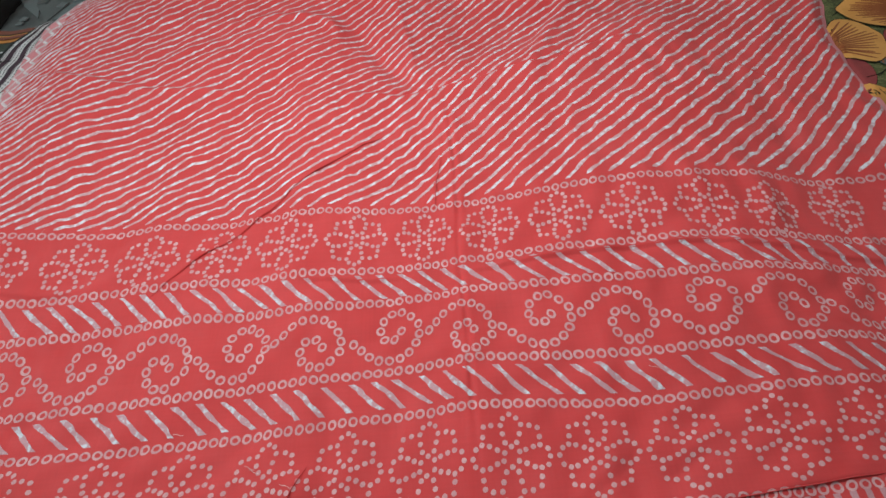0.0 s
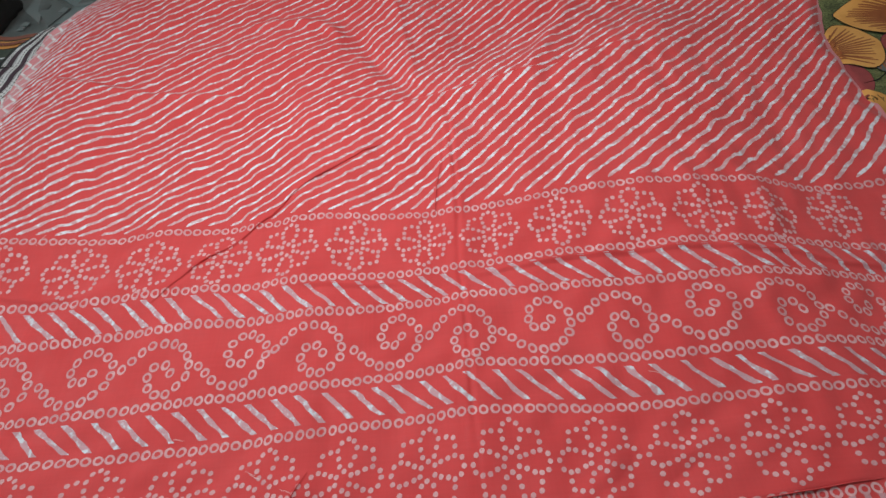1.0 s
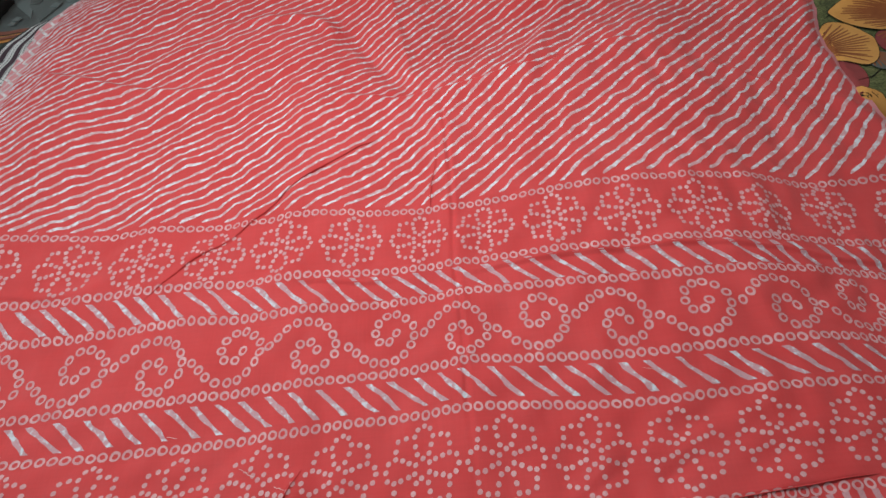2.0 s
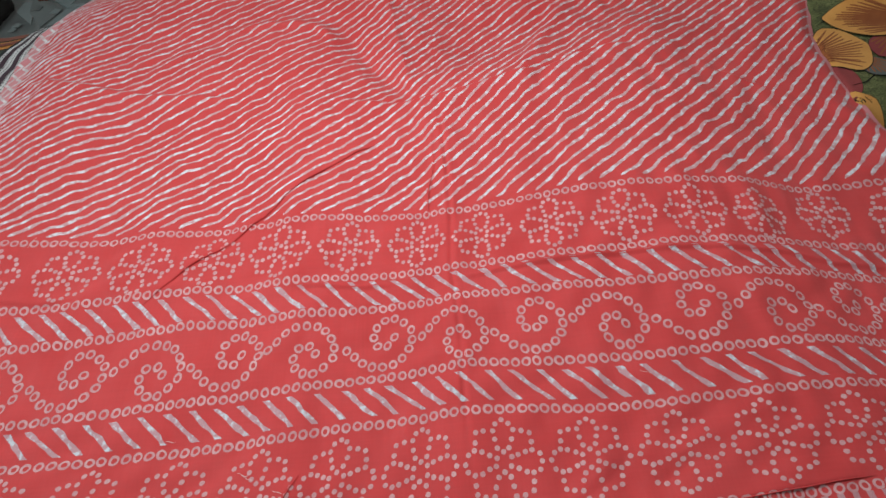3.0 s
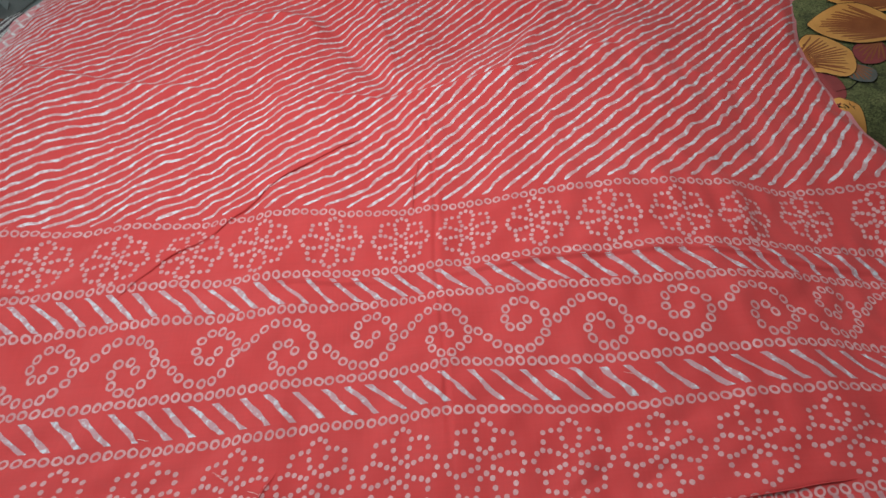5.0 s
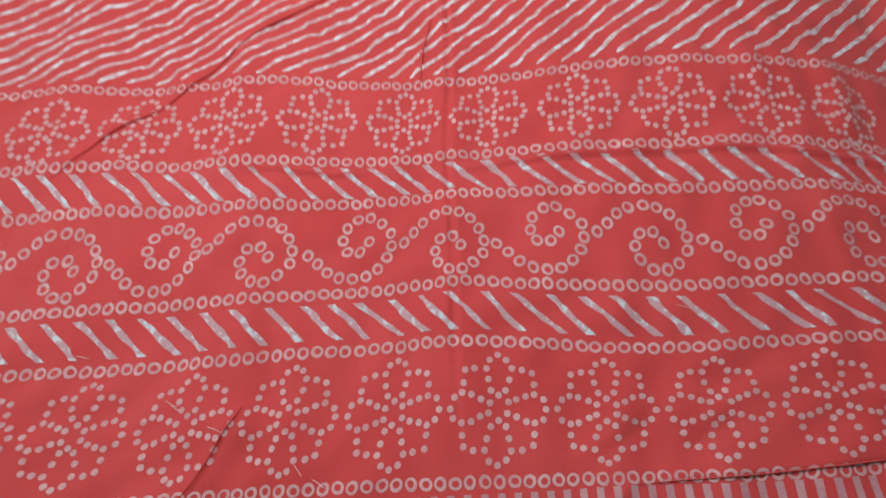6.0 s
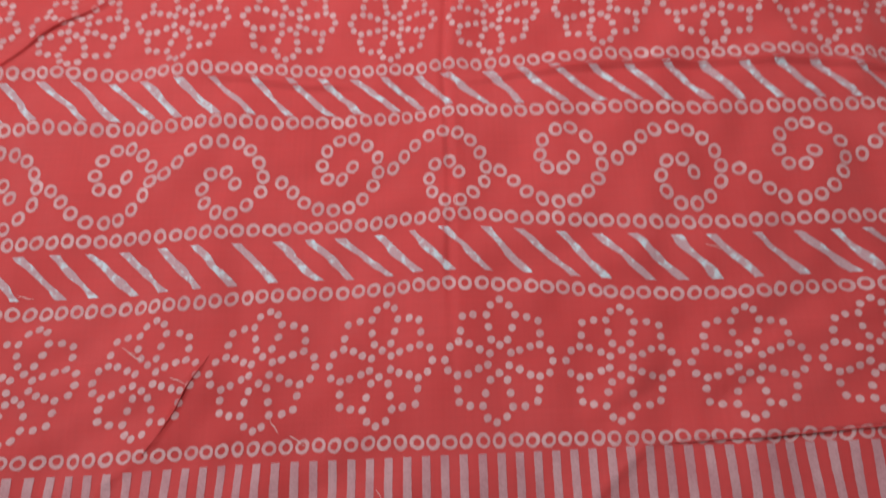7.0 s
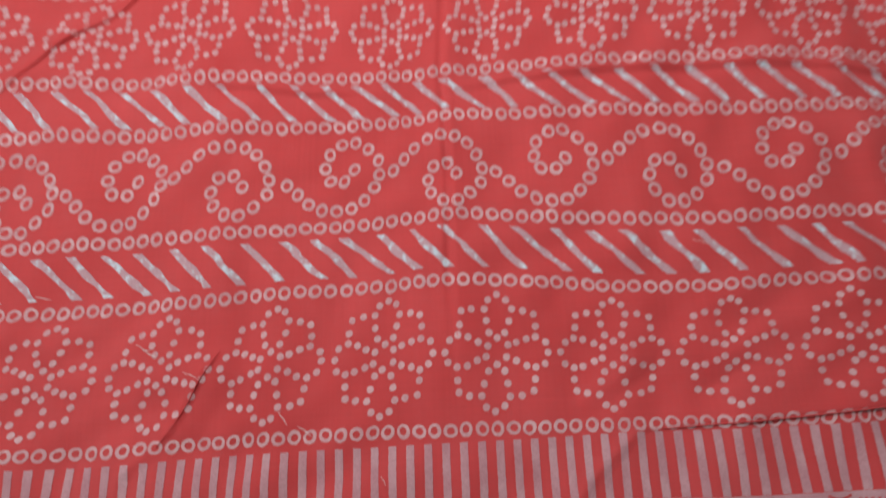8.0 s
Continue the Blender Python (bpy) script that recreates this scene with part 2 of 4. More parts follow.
# Creases and tucks: kind, height and half-width in mm, and the line that they follow.
CREASES = [
    ("fold", 3.5, 45, [(-0.029, 0.543), (-0.028, 0.435), (-0.026, 0.371), (-0.027, 0.292), (-0.032, 0.215), (-0.029, 0.130), (-0.031, 0.048), (-0.030, -0.033), (-0.031, -0.076)]),
    ("lip", 2.6, 9, [(-0.381, 0.204), (-0.356, 0.233), (-0.333, 0.255), (-0.293, 0.276), (-0.269, 0.303), (-0.247, 0.324), (-0.215, 0.36), (-0.173, 0.386), (-0.135, 0.412), (-0.099, 0.423)]),
    ("ridge", -1.2, 4, [(-0.381, 0.204), (-0.356, 0.233), (-0.333, 0.255), (-0.293, 0.276), (-0.269, 0.303), (-0.247, 0.324), (-0.215, 0.36), (-0.173, 0.386), (-0.135, 0.412), (-0.099, 0.423)]),
    ("lip", 3.4, 12, [(-0.605, 0.232), (-0.564, 0.232), (-0.521, 0.225), (-0.493, 0.224), (-0.468, 0.228)]),
    ("ridge", -3.2, 3, [(-0.029, 0.543), (-0.028, 0.435), (-0.026, 0.371), (-0.027, 0.292), (-0.032, 0.215), (-0.029, 0.130), (-0.031, 0.048), (-0.030, -0.033)]),
    ("ridge", 2.5, 9, [(-0.029, 0.543), (-0.028, 0.435), (-0.026, 0.371), (-0.027, 0.292), (-0.032, 0.215), (-0.029, 0.130), (-0.031, 0.048), (-0.030, -0.033)]),
    ("lip", 2.5, 6, [(-0.055, 0.287), (-0.051, 0.327), (-0.041, 0.373), (-0.041, 0.437)]),
    ("roll", 7, 35, [(-0.315, 0.544), (-0.341, 0.546), (-0.458, 0.572), (-0.535, 0.599), (-0.630, 0.642), (-0.667, 0.642)]),
    ("roll", 10, 50, [(0.324, 0.557), (0.201, 0.554), (0.114, 0.522), (0.040, 0.513), (-0.089, 0.495), (-0.179, 0.520)]),
    ("ridge", -7, 16, [(-0.190, 0.753), (-0.149, 0.650), (-0.097, 0.556), (-0.057, 0.498)]),
    ("ridge", 6, 14, [(0.052, 0.478), (0.101, 0.544), (0.141, 0.635), (0.193, 0.719)]),
    ("ridge", -5, 12, [(0.100, 0.482), (0.150, 0.562), (0.194, 0.639)]),
    ("ridge", 5, 10, [(-0.177, 0.670), (-0.216, 0.718), (-0.293, 0.726), (-0.366, 0.709)]),
    ("lip", 3, 9, [(0.432, 0.447), (0.396, 0.468), (0.366, 0.491), (0.330, 0.500)]),
    ("ridge", -1.5, 20, [(0.339, 0.304), (0.341, 0.251), (0.336, 0.203)]),
    ("ridge", 3, 20, [(0.308, 0.309), (0.314, 0.255), (0.305, 0.200)]),
    ("ridge", -2, 3, [(-0.559, 0.354), (-0.577, 0.426), (-0.597, 0.519)]),
    ("ridge", 1.2, 10, [(-0.650, 0.556), (-0.636, 0.632), (-0.622, 0.702), (-0.610, 0.779), (-0.605, 0.866)]),
    ("ridge", -1, 8, [(-0.642, 0.527), (-0.620, 0.612), (-0.611, 0.712), (-0.600, 0.825)]),
    ("lip", 4.6, 14, [(-0.033, 0.194), (0.018, 0.200), (0.093, 0.203), (0.185, 0.201), (0.228, 0.200), (0.275, 0.194), (0.320, 0.187), (0.367, 0.173), (0.420, 0.165), (0.460, 0.162)]),
    ("lip", 3.8, 12, [(-0.210, 0.208), (-0.172, 0.205), (-0.133, 0.199), (-0.095, 0.198)]),
    ("lip", 2.4, 8, [(-0.222, -0.055), (-0.212, -0.044), (-0.204, -0.027), (-0.195, -0.009), (-0.184, 0.008)]),
    ("shelf", 3.2, 22, [(0.085, -0.053), (0.119, -0.051), (0.152, -0.050), (0.185, -0.048), (0.225, -0.045), (0.269, -0.041), (0.302, -0.039)]),
    ("fall", 24, 150, [(0.440, 0.552), (0.324, 0.557), (0.201, 0.554), (0.114, 0.522), (0.040, 0.513), (-0.060, 0.500)]),
    ("ridge", 0.9, 6, [(0.04, -0.043), (0.058, -0.029), (0.077, -0.017), (0.092, -0.004)]),
    ("ridge", -0.9, 5, [(0.057, -0.044), (0.075, -0.031), (0.096, -0.018), (0.11, 0.001)]),
    ("ridge", 0.9, 6, [(0.119, -0.025), (0.14, -0.012), (0.163, 0.003), (0.182, 0.011)]),
    ("ridge", -0.8, 5, [(0.119, -0.035), (0.145, -0.022), (0.168, -0.009)]),
    ("ridge", 0.8, 7, [(0.196, 0.007), (0.219, 0.021), (0.242, 0.027)]),
    ("ridge", 1.5, 4, [(0.034, -0.105), (0.052, -0.080), (0.071, -0.063), (0.089, -0.048)]),
    ("ridge", 1.5, 4, [(-0.254, -0.098), (-0.245, -0.070), (-0.235, -0.062), (-0.221, -0.053)]),
]


def swell(u, v):
    """The soft unevenness of the bedding under the cloth."""
    mean = (smooth_line(STATION, SWAY["ring_a"], u) + smooth_line(STATION, SWAY["ring_b"], u) + smooth_line(STATION, SWAY["ring_c"], u)) / 3000
    trend = -0.01625 * u + 0.00127
    fade = np.interp(v, [-0.12, 0.05, 0.17, 0.30, 0.62, 1.2], [0.25, 0.5, 0.9, 0.9, 0.25, 0.0])
    h = (mean - trend) * fade
    return h


def rumple(u, v):
    """Broad soft folds of the striped field."""
    h = np.zeros(u.shape)
    far = np.clip((v - 0.28) / 0.12, 0, 1)
    for cx, cy, sx, sy, turn, amp in SWELLS:
        c, s = math.cos(turn), math.sin(turn)
        px, py = (u - cx) * c + (v - cy) * s, -(u - cx) * s + (v - cy) * c
        h = h + amp * far * np.exp(-(px / sx) ** 2 - (py / sy) ** 2)
    return h


SWELLS = [(-0.10, 0.66, 0.07, 0.16, 0.5, -0.014), (-0.36, 0.60, 0.16, 0.09, 0.2, 0.010), (0.16, 0.50, 0.22, 0.05, 0.35, 0.006),
          (0.06, 0.70, 0.10, 0.12, 0.4, -0.008), (0.34, 0.42, 0.12, 0.06, 0.3, 0.004), (-0.20, 0.46, 0.14, 0.05, 0.35, 0.008),
          (0.33, 0.62, 0.06, 0.12, -0.3, 0.005), (-0.52, 0.50, 0.06, 0.14, 0.2, 0.010), (0.20, 0.78, 0.10, 0.10, 0.2, 0.012),
          (-0.42, 0.82, 0.12, 0.10, 0.4, 0.014)]
EDGE_LEFT, EDGE_RIGHT, HEM, FAR = -0.684, 0.582, -0.155, 1.02


def lie(u, v):
    """Where the point (u, v) of the flat cloth lies in the room."""
    x = u + across(PULL, u, v)
    y = v + across(SWAY, u, v)
    h = swell(u, v)
    # cloth draws in towards the near side where it rises
    x, y = x - h * (x + 0.018) / 0.53, y - h * (y + 0.146) / 0.53
    h = h + rumple(u, v)
    for kind, amp, wide, line in CREASES:
        d, side, along = line_distance(x, y, line)
        ends = np.clip(np.minimum(along, 1 - along) * 5, 0, 1) ** 0.7
        s = d * side * 1000
        if kind == "ridge":
            h = h + amp * 0.001 * ends * np.exp(-(d / (wide * 0.001)) ** 2)
        elif kind == "fold":
            h = h + amp * 0.001 * ends * np.exp(-d * 1000 / wide)
        elif kind == "fall":
            step = np.clip(-s / wide, 0, 1)
            h = h - amp * 0.001 * ends * step * step * (3 - 2 * step)
        else:
            step = np.clip(s / {"lip": 3.0, "shelf": 5.0, "roll": 14.0}[kind] + 0.5, 0, 1)
            h = h + amp * 0.001 * ends * step * step * (3 - 2 * step) * np.exp(-np.maximum(s, 0) / wide)
    # the small crumple of thin cotton
    h = h + 0.0016 * np.sin(u * 61 + 3 * np.sin(v * 17)) * np.sin(v * 47 + 2 * np.sin(u * 23)) + 0.0004 * np.sin(u * 170 + v * 90 + 2 * np.sin(v * 60))
    h = h + 0.0012 * np.sin(u * 95 - v * 70 + 2.5 * np.sin(v * 31 + u * 12)) * np.sin(v * 38 + u * 27 + 1.5 * np.sin(u * 41))
    # the side edges sink to the bedding
    drop = np.clip((u - (EDGE_RIGHT - 0.035)) / 0.035, 0, 1) ** 2 * 0.006 + np.clip((-0.630 - u) / 0.088, 0, 1) ** 1.5 * 0.026
    h = h - drop
    # the right edge runs in a shallow bow
    x = x + np.clip((u - 0.30) / 0.27, 0, 1) ** 2 * (0.20 * np.maximum(v - 0.45, 0) ** 1.5 - 0.012 * np.exp(-((v - 0.46) / 0.06) ** 2) - 0.012 * np.exp(-((v - 0.53) / 0.055) ** 2) + 0.034 * np.exp(-((v - 0.28) / 0.085) ** 2))
    x = x + np.clip((u - 0.44) / 0.14, 0, 1) ** 2 * np.interp(v, [0.30, 0.37, 0.405, 0.478, 0.526, 0.572, 0.64, 0.74], [0, -0.012, -0.005, -0.006, -0.012, -0.016, -0.009, 0.0])
    x = x + np.clip((-0.35 - u) / 0.28, 0, 1) ** 2 * (0.5 * np.maximum(v - 0.68, 0) ** 2 + 5.0 * np.maximum(v - 0.79, 0) ** 2)
    return x, y, h


NU, NV = 590, 590
GU, GV = np.linspace(EDGE_LEFT, EDGE_RIGHT, NU), np.linspace(HEM, FAR, NV)
mu, mv = np.meshgrid(GU, GV)
GX, GY, GZ = (a.reshape(NV, NU) for a in lie(mu.ravel(), mv.ravel()))


def lay(u, v, lift=0.0):
    """A point on the cloth as it is meshed."""
    u, v = np.asarray(u, float), np.asarray(v, float)
    fu = np.clip((u - GU[0]) / (GU[1] - GU[0]), 0, NU - 1.001)
    fv = np.clip((v - GV[0]) / (GV[1] - GV[0]), 0, NV - 1.001)
    i, j = fu.astype(int), fv.astype(int)
    a, b = fu - i, fv - j
    w = ((1 - a) * (1 - b), a * (1 - b), (1 - a) * b, a * b)
    out = [w[0] * g[j, i] + w[1] * g[j, i + 1] + w[2] * g[j + 1, i] + w[3] * g[j + 1, i + 1] for g in (GX, GY, GZ)]
    out[2] = out[2] + lift
    return np.stack(out, 1)


def mesh_object(name, verts, faces, mat, parent=None, label="", smooth=True):
    me = bpy.data.meshes.new(name)
    me.from_pydata([tuple(p) for p in np.asarray(verts).tolist()], [], [tuple(f) for f in faces])
    me.materials.append(mat)
    if smooth:
        me.polygons.foreach_set("use_smooth", [True] * len(me.polygons))
    me.update()
    ob = new(name, me)
    if parent:
        ob.parent = parent
    if label:
        tagged(ob, label)
    return ob


def sheet_faces(nu, nv):
    j, i = np.meshgrid(np.arange(nv - 1), np.arange(nu - 1), indexing="ij")
    a = (j * nu + i).ravel()
    return np.stack([a, a + 1, a + nu + 1, a + nu], 1).tolist()


def part(name, bm, mat, parent=None, label=""):
    me = bpy.data.meshes.new(name)
    bm.to_mesh(me)
    bm.free()
    me.materials.append(mat)
    ob = new(name, me)
    if parent:
        ob.parent = parent
    if label:
        tagged(ob, label)
    return ob


def box_bm(x0, y0, z0, x1, y1, z1, bevel=0.0):
    bm = bmesh.new()
    bmesh.ops.create_cube(bm, size=1.0, matrix=Matrix.Translation(((x0 + x1) / 2, (y0 + y1) / 2, (z0 + z1) / 2)) @ Matrix.Diagonal((x1 - x0, y1 - y0, z1 - z0, 1)))
    if bevel:
        bmesh.ops.bevel(bm, geom=bm.edges[:], offset=bevel, segments=2, affect="EDGES")
    return bm


# ---------------- room and bed ----------------
def plaster(name, low, high):
    m, nodes, links, bsdf = material(name)
    n = noise_tex(nodes, links, coords(nodes, links), 3.0, 6)
    links.new(ramp(nodes, links, n, [(0.3, low), (0.7, high)]), bsdf.inputs["Base Color"])
    bsdf.inputs["Roughness"].default_value = 0.9
    bumped(nodes, links, bsdf, noise_tex(nodes, links, coords(nodes, links), 140, 4), 0.3, 0.003)
    return m


WALL = plaster("cream_plaster", (0.50, 0.47, 0.43), (0.60, 0.57, 0.52))
CEIL = plaster("white_ceiling_paint", (0.66, 0.66, 0.65), (0.74, 0.74, 0.72))
FLOOR_Z = -0.42


def joined_boxes(*boxes):
    """Several blocks of one wall as one mesh."""
    bm = bmesh.new()
    for x0, y0, z0, x1, y1, z1 in boxes:
        bmesh.ops.create_cube(bm, size=1.0, matrix=Matrix.Translation(((x0 + x1) / 2, (y0 + y1) / 2, (z0 + z1) / 2)) @ Matrix.Diagonal((x1 - x0, y1 - y0, z1 - z0, 1)))
    return bm


# walls and ceiling are unseen, added so that their bounce fills the cloth
tagged(part("wall_west", joined_boxes((-1.95, -1.9, FLOOR_Z, -1.80, 2.4, 0.90), (-1.95, -1.9, 1.80, -1.80, 2.4, 2.4), (-1.95, -1.9, 0.90, -1.80, -0.25, 1.80), (-1.95, 0.65, 0.90, -1.80, 2.4, 1.80)), WALL), "unseen cream plastered wall with an opening for the fill lamp", "wall", kind="structure")
# unseen window and sill, added to give the left fill lamp an opening
window = tagged(part("added_window_1", joined_boxes((-1.90, -0.25, 0.90, -1.86, -0.21, 1.80), (-1.90, 0.61, 0.90, -1.86, 0.65, 1.80), (-1.90, -0.21, 0.90, -1.86, 0.61, 0.94), (-1.90, -0.21, 1.76, -1.86, 0.61, 1.80)), CEIL), "unseen white window frame added round the fill lamp", "window", kind="structure")
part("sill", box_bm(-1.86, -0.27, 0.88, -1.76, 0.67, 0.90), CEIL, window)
tagged(part("wall_east", box_bm(1.60, -1.9, FLOOR_Z, 1.75, 2.4, 2.4), WALL), "unseen cream plastered wall, assumed round the bed to bounce light", "wall", kind="structure")
tagged(part("wall_north", box_bm(-1.80, 2.25, FLOOR_Z, 1.60, 2.4, 2.4), WALL), "unseen cream plastered wall, assumed round the bed to bounce light", "wall", kind="structure")
tagged(part("wall_south", box_bm(-1.80, -1.9, FLOOR_Z, 1.60, -1.75, 2.4), WALL), "unseen cream plastered wall, assumed round the bed to bounce light", "wall", kind="structure")
tagged(part("ceiling", box_bm(-1.95, -1.9, 2.4, 1.75, 2.4, 2.5), CEIL), "unseen white painted ceiling, assumed over the bed to bounce light", "ceiling", kind="structure")


def floor_material():
    m, nodes, links, bsdf = material("grey_floor_tile")
    n = noise_tex(nodes, links, coords(nodes, links), 7.0, 8, 0.7)
    links.new(ramp(nodes, links, n, [(0.25, (0.17, 0.178, 0.185)), (0.55, (0.36, 0.375, 0.38)), (0.8, (0.58, 0.59, 0.60))]), bsdf.inputs["Base Color"])
    bsdf.inputs["Roughness"].default_value = 0.35
    return m


FLOOR = floor_material()
tagged(part("floor", box_bm(-1.95, -1.9, FLOOR_Z - 0.1, 1.75, 2.4, FLOOR_Z), FLOOR), "dark grey mottled tile floor", "floor", kind="structure")

cloth = tagged(mesh_object("printed_cloth", np.stack([GX.ravel(), GY.ravel(), GZ.ravel()], 1), sheet_faces(NU, NV), RED),
               "coral red cotton cloth with white printed stripes, spread on a bed", "cloth")

# ---------------- print on the cloth ----------------
LIFT = 0.00028
rng = random.Random(7)


def add_disc(out, u, v, r, n=12, squash=1.0):
    pts, faces = out
    base = len(pts)
    a0 = rng.random() * 6
    for k in range(n):
        a = a0 + k * 2 * math.pi / n
        w = r * (1 + rng.uniform(-0.06, 0.06))
        pts.append((u + w * math.cos(a), v + w * squash * math.sin(a)))
    faces.append(tuple(range(base, base + n)))


def add_ring(out, u, v, r, hole, n=16):
    pts, faces = out
    base = len(pts)
    ph, e = rng.random() * 6, rng.uniform(0.02, 0.09)
    ou, ov = rng.uniform(-0.0004, 0.0004), rng.uniform(-0.0004, 0.0004)
    for k in range(n):
        a = k * 2 * math.pi / n
        w = 1 + e * math.cos(2 * a + ph) + rng.uniform(-0.03, 0.03)
        pts.append((u + r * w * math.cos(a), v + r * w * math.sin(a)))
        pts.append((u + ou + hole * w * math.cos(a), v + ov + hole * w * math.sin(a)))
    for k in range(n):
        a, b = base + 2 * k, base + 2 * ((k + 1) % n)
        faces.append((a, b, b + 1, a + 1))


def add_band(out, line, widths, cuts=3):
    """A painted stroke along a line of (u, v), divided across so that it follows the cloth."""
    pts, faces = out
    base = len(pts)
    n, m = len(line), cuts + 1
    for k in range(n):
        (au, av), (bu, bv) = line[max(k - 1, 0)], line[min(k + 1, n - 1)]
        du, dv = bu - au, bv - av
        s = math.hypot(du, dv) or 1
        for q in range(m):
            f = (0.5 - q / cuts) * widths[k]
            pts.append((line[k][0] - dv / s * f, line[k][1] + du / s * f))
    for k in range(n - 1):
        for q in range(cuts):
            a = base + m * k + q
            faces.append((a + 1, a + 1 + m, a + m, a))


def printed(name, out, mat, parent, lift=LIFT, label=""):
    pts, faces = out
    if not pts:
        return None
    p = np.array(pts)
    return mesh_object(name, lay(p[:, 0], p[:, 1], lift), faces, mat, parent, label)


def inside(u, margin=0.006):
    return EDGE_LEFT + margin < u < EDGE_RIGHT - margin


for row in ROW_ORDER:
    pitch = RING_PITCH[row]
    singly = row in ("ring_d", "ring_e", "ring_f")
    out = ([], [])
    for k in range(int(EDGE_LEFT / pitch), int(EDGE_RIGHT / pitch) + 1):
        u = (k + ROW_PHASE[row]) * pitch
        if inside(u):
            add_ring(out, u + rng.uniform(-0.0003, 0.0003), ROW_V[row] + rng.uniform(-0.0004, 0.0004), *((0.0045, 0.0024) if row == "ring_f" else (0.0048, 0.0025)))
            if singly:
                printed("printed_ring", out, RING_INK, cloth)
                out = ([], [])
    if not singly:
        tagged(printed("ring_border", out, RING_INK, cloth, label="row of printed pale pink rings"), kind="stuff")

PETAL_UP = ((0, 1.0), (0.17, 0.92), (0.26, 0.74), (0.22, 0.53), (0.15, 0.33), (0, 0.22))
PETAL_SIDE = ((0.98, 0), (0.91, 0.19), (0.73, 0.27), (0.55, 0.23), (0.36, 0.16), (0.19, 0.10))
CORNER = ((0.485, 0.735), (0.69, 0.675), (0.73, 0.465))
# flowers that stray from their even places, in mm across and along
FLOWER_SHIFT = dict(ring_f={-3: (1.0, 0.4), -2: (0.8, 0), -1: (0.6, 0)},
                    ring_b={-6: (4.9, -1.3), -5: (5.7, -4.0), -4: (3.7, -2.2), 2: (-0.6, -1.3), 3: (-1.7, -1.1), 4: (-9.9, -5.7), 5: (-12.0, 2.8), 6: (-12.0, 0)})
for low, high in (("ring_f", "ring_e"), ("ring_b", "ring_a")):
    mid, half = (ROW_V[low] + ROW_V[high]) / 2, (ROW_V[high] - ROW_V[low]) / 2 * 0.785
    for k in range(-9, 8):
        u0 = FLOWER_AT[low] + k * FLOWER_PITCH[low]
        du, dv = FLOWER_SHIFT[low].get(k, (0, 0))
        u0, centre = u0 + du * 0.001, mid + dv * 0.001
        slim = 0.84 if low == "ring_b" and k in (4, 5, 6) else 1.0
        out = ([], [])
        seen = set()
        for dots in (PETAL_UP, PETAL_SIDE, CORNER):
            for a, b in dots:
                for sa in (1, -1):
                    for sb in (1, -1):
                        if (a * sa, b * sb) in seen:
                            continue
                        seen.add((a * sa, b * sb))
                        u = u0 + a * sa * slim * 0.0352 + rng.uniform(-0.0006, 0.0006)
                        if inside(u):
                            add_disc(out, u, centre + b * sb * half + rng.uniform(-0.0006, 0.0006), 0.0025)
        printed("printed_flower", out, RING_INK, cloth, label="flower of pale pink printed dots")

HUMP = ((-0.263, 0.458), (-0.208, 0.361), (-0.157, 0.259), (-0.094, 0.192), (-0.023, 0.174), (0.043, 0.194), (0.1, 0.269), (0.145, 0.378), (0.168, 0.506),
        (0.16, 0.648), (0.11, 0.764), (0.049, 0.841), (-0.017, 0.829), (-0.074, 0.735), (-0.091, 0.601), (-0.062, 0.477), (0.005, 0.461), (0.048, 0.569))
# how far each scroll strays from its even place, as a share of the repeat and of the band's height
SCROLL_SHIFT = {-5: (0.019, -0.030), -4: (0.010, 0.020), -3: (0.008, -0.018), -2: (-0.003, 0.004), -1: (0.006, -0.024),
                0: (0.004, 0.039), 1: (-0.001, -0.026), 2: (-0.006, 0.007), 3: (-0.005, 0.0), 4: (0.003, 0.007), 5: (-0.005, -0.010)}
for k in range(-9, 8):
    scroll = None
    da, df = SCROLL_SHIFT.get(k, (0.0, 0.0))
    for a, f in reversed(HUMP):
        f = f + df if k % 2 == 0 else 1 - f - df
        u = SCROLL_AT + (k / 2 + a + da) * SCROLL
        v = ROW_V["ring_c"] + (ROW_V["ring_d"] - ROW_V["ring_c"]) * f
        if not inside(u):
            continue
        out = ([], [])
        add_ring(out, u + rng.uniform(-0.0004, 0.0004), v + rng.uniform(-0.0004, 0.0004), 0.0048, 0.0025)
        if scroll is None:
            scroll = printed("printed_scroll", out, RING_INK, cloth, label="scroll of pale pink printed rings")
        else:
            printed("ring", out, RING_INK, scroll)


def stroke(u0, v0, u1, v1, wide, steps, wiggle, seed):
    """A hand-drawn stroke with a wandering line and uneven width."""
    line, widths = [], []
    for k in range(steps + 1):
        t = k / steps
        w = wiggle * (noise.noise((t * math.hypot(u1 - u0, v1 - v0) * 55, seed * 3.7, 0)) + 0.5 * noise.noise((t * math.hypot(u1 - u0, v1 - v0) * 130, seed * 5.1, 4)))
        line.append((u0 + (u1 - u0) * t + w, v0 + (v1 - v0) * t))
        widths.append(wide * (1 + 0.55 * noise.noise((t * math.hypot(u1 - u0, v1 - v0) * 70, seed * 9.3, 8))))
    return line, widths


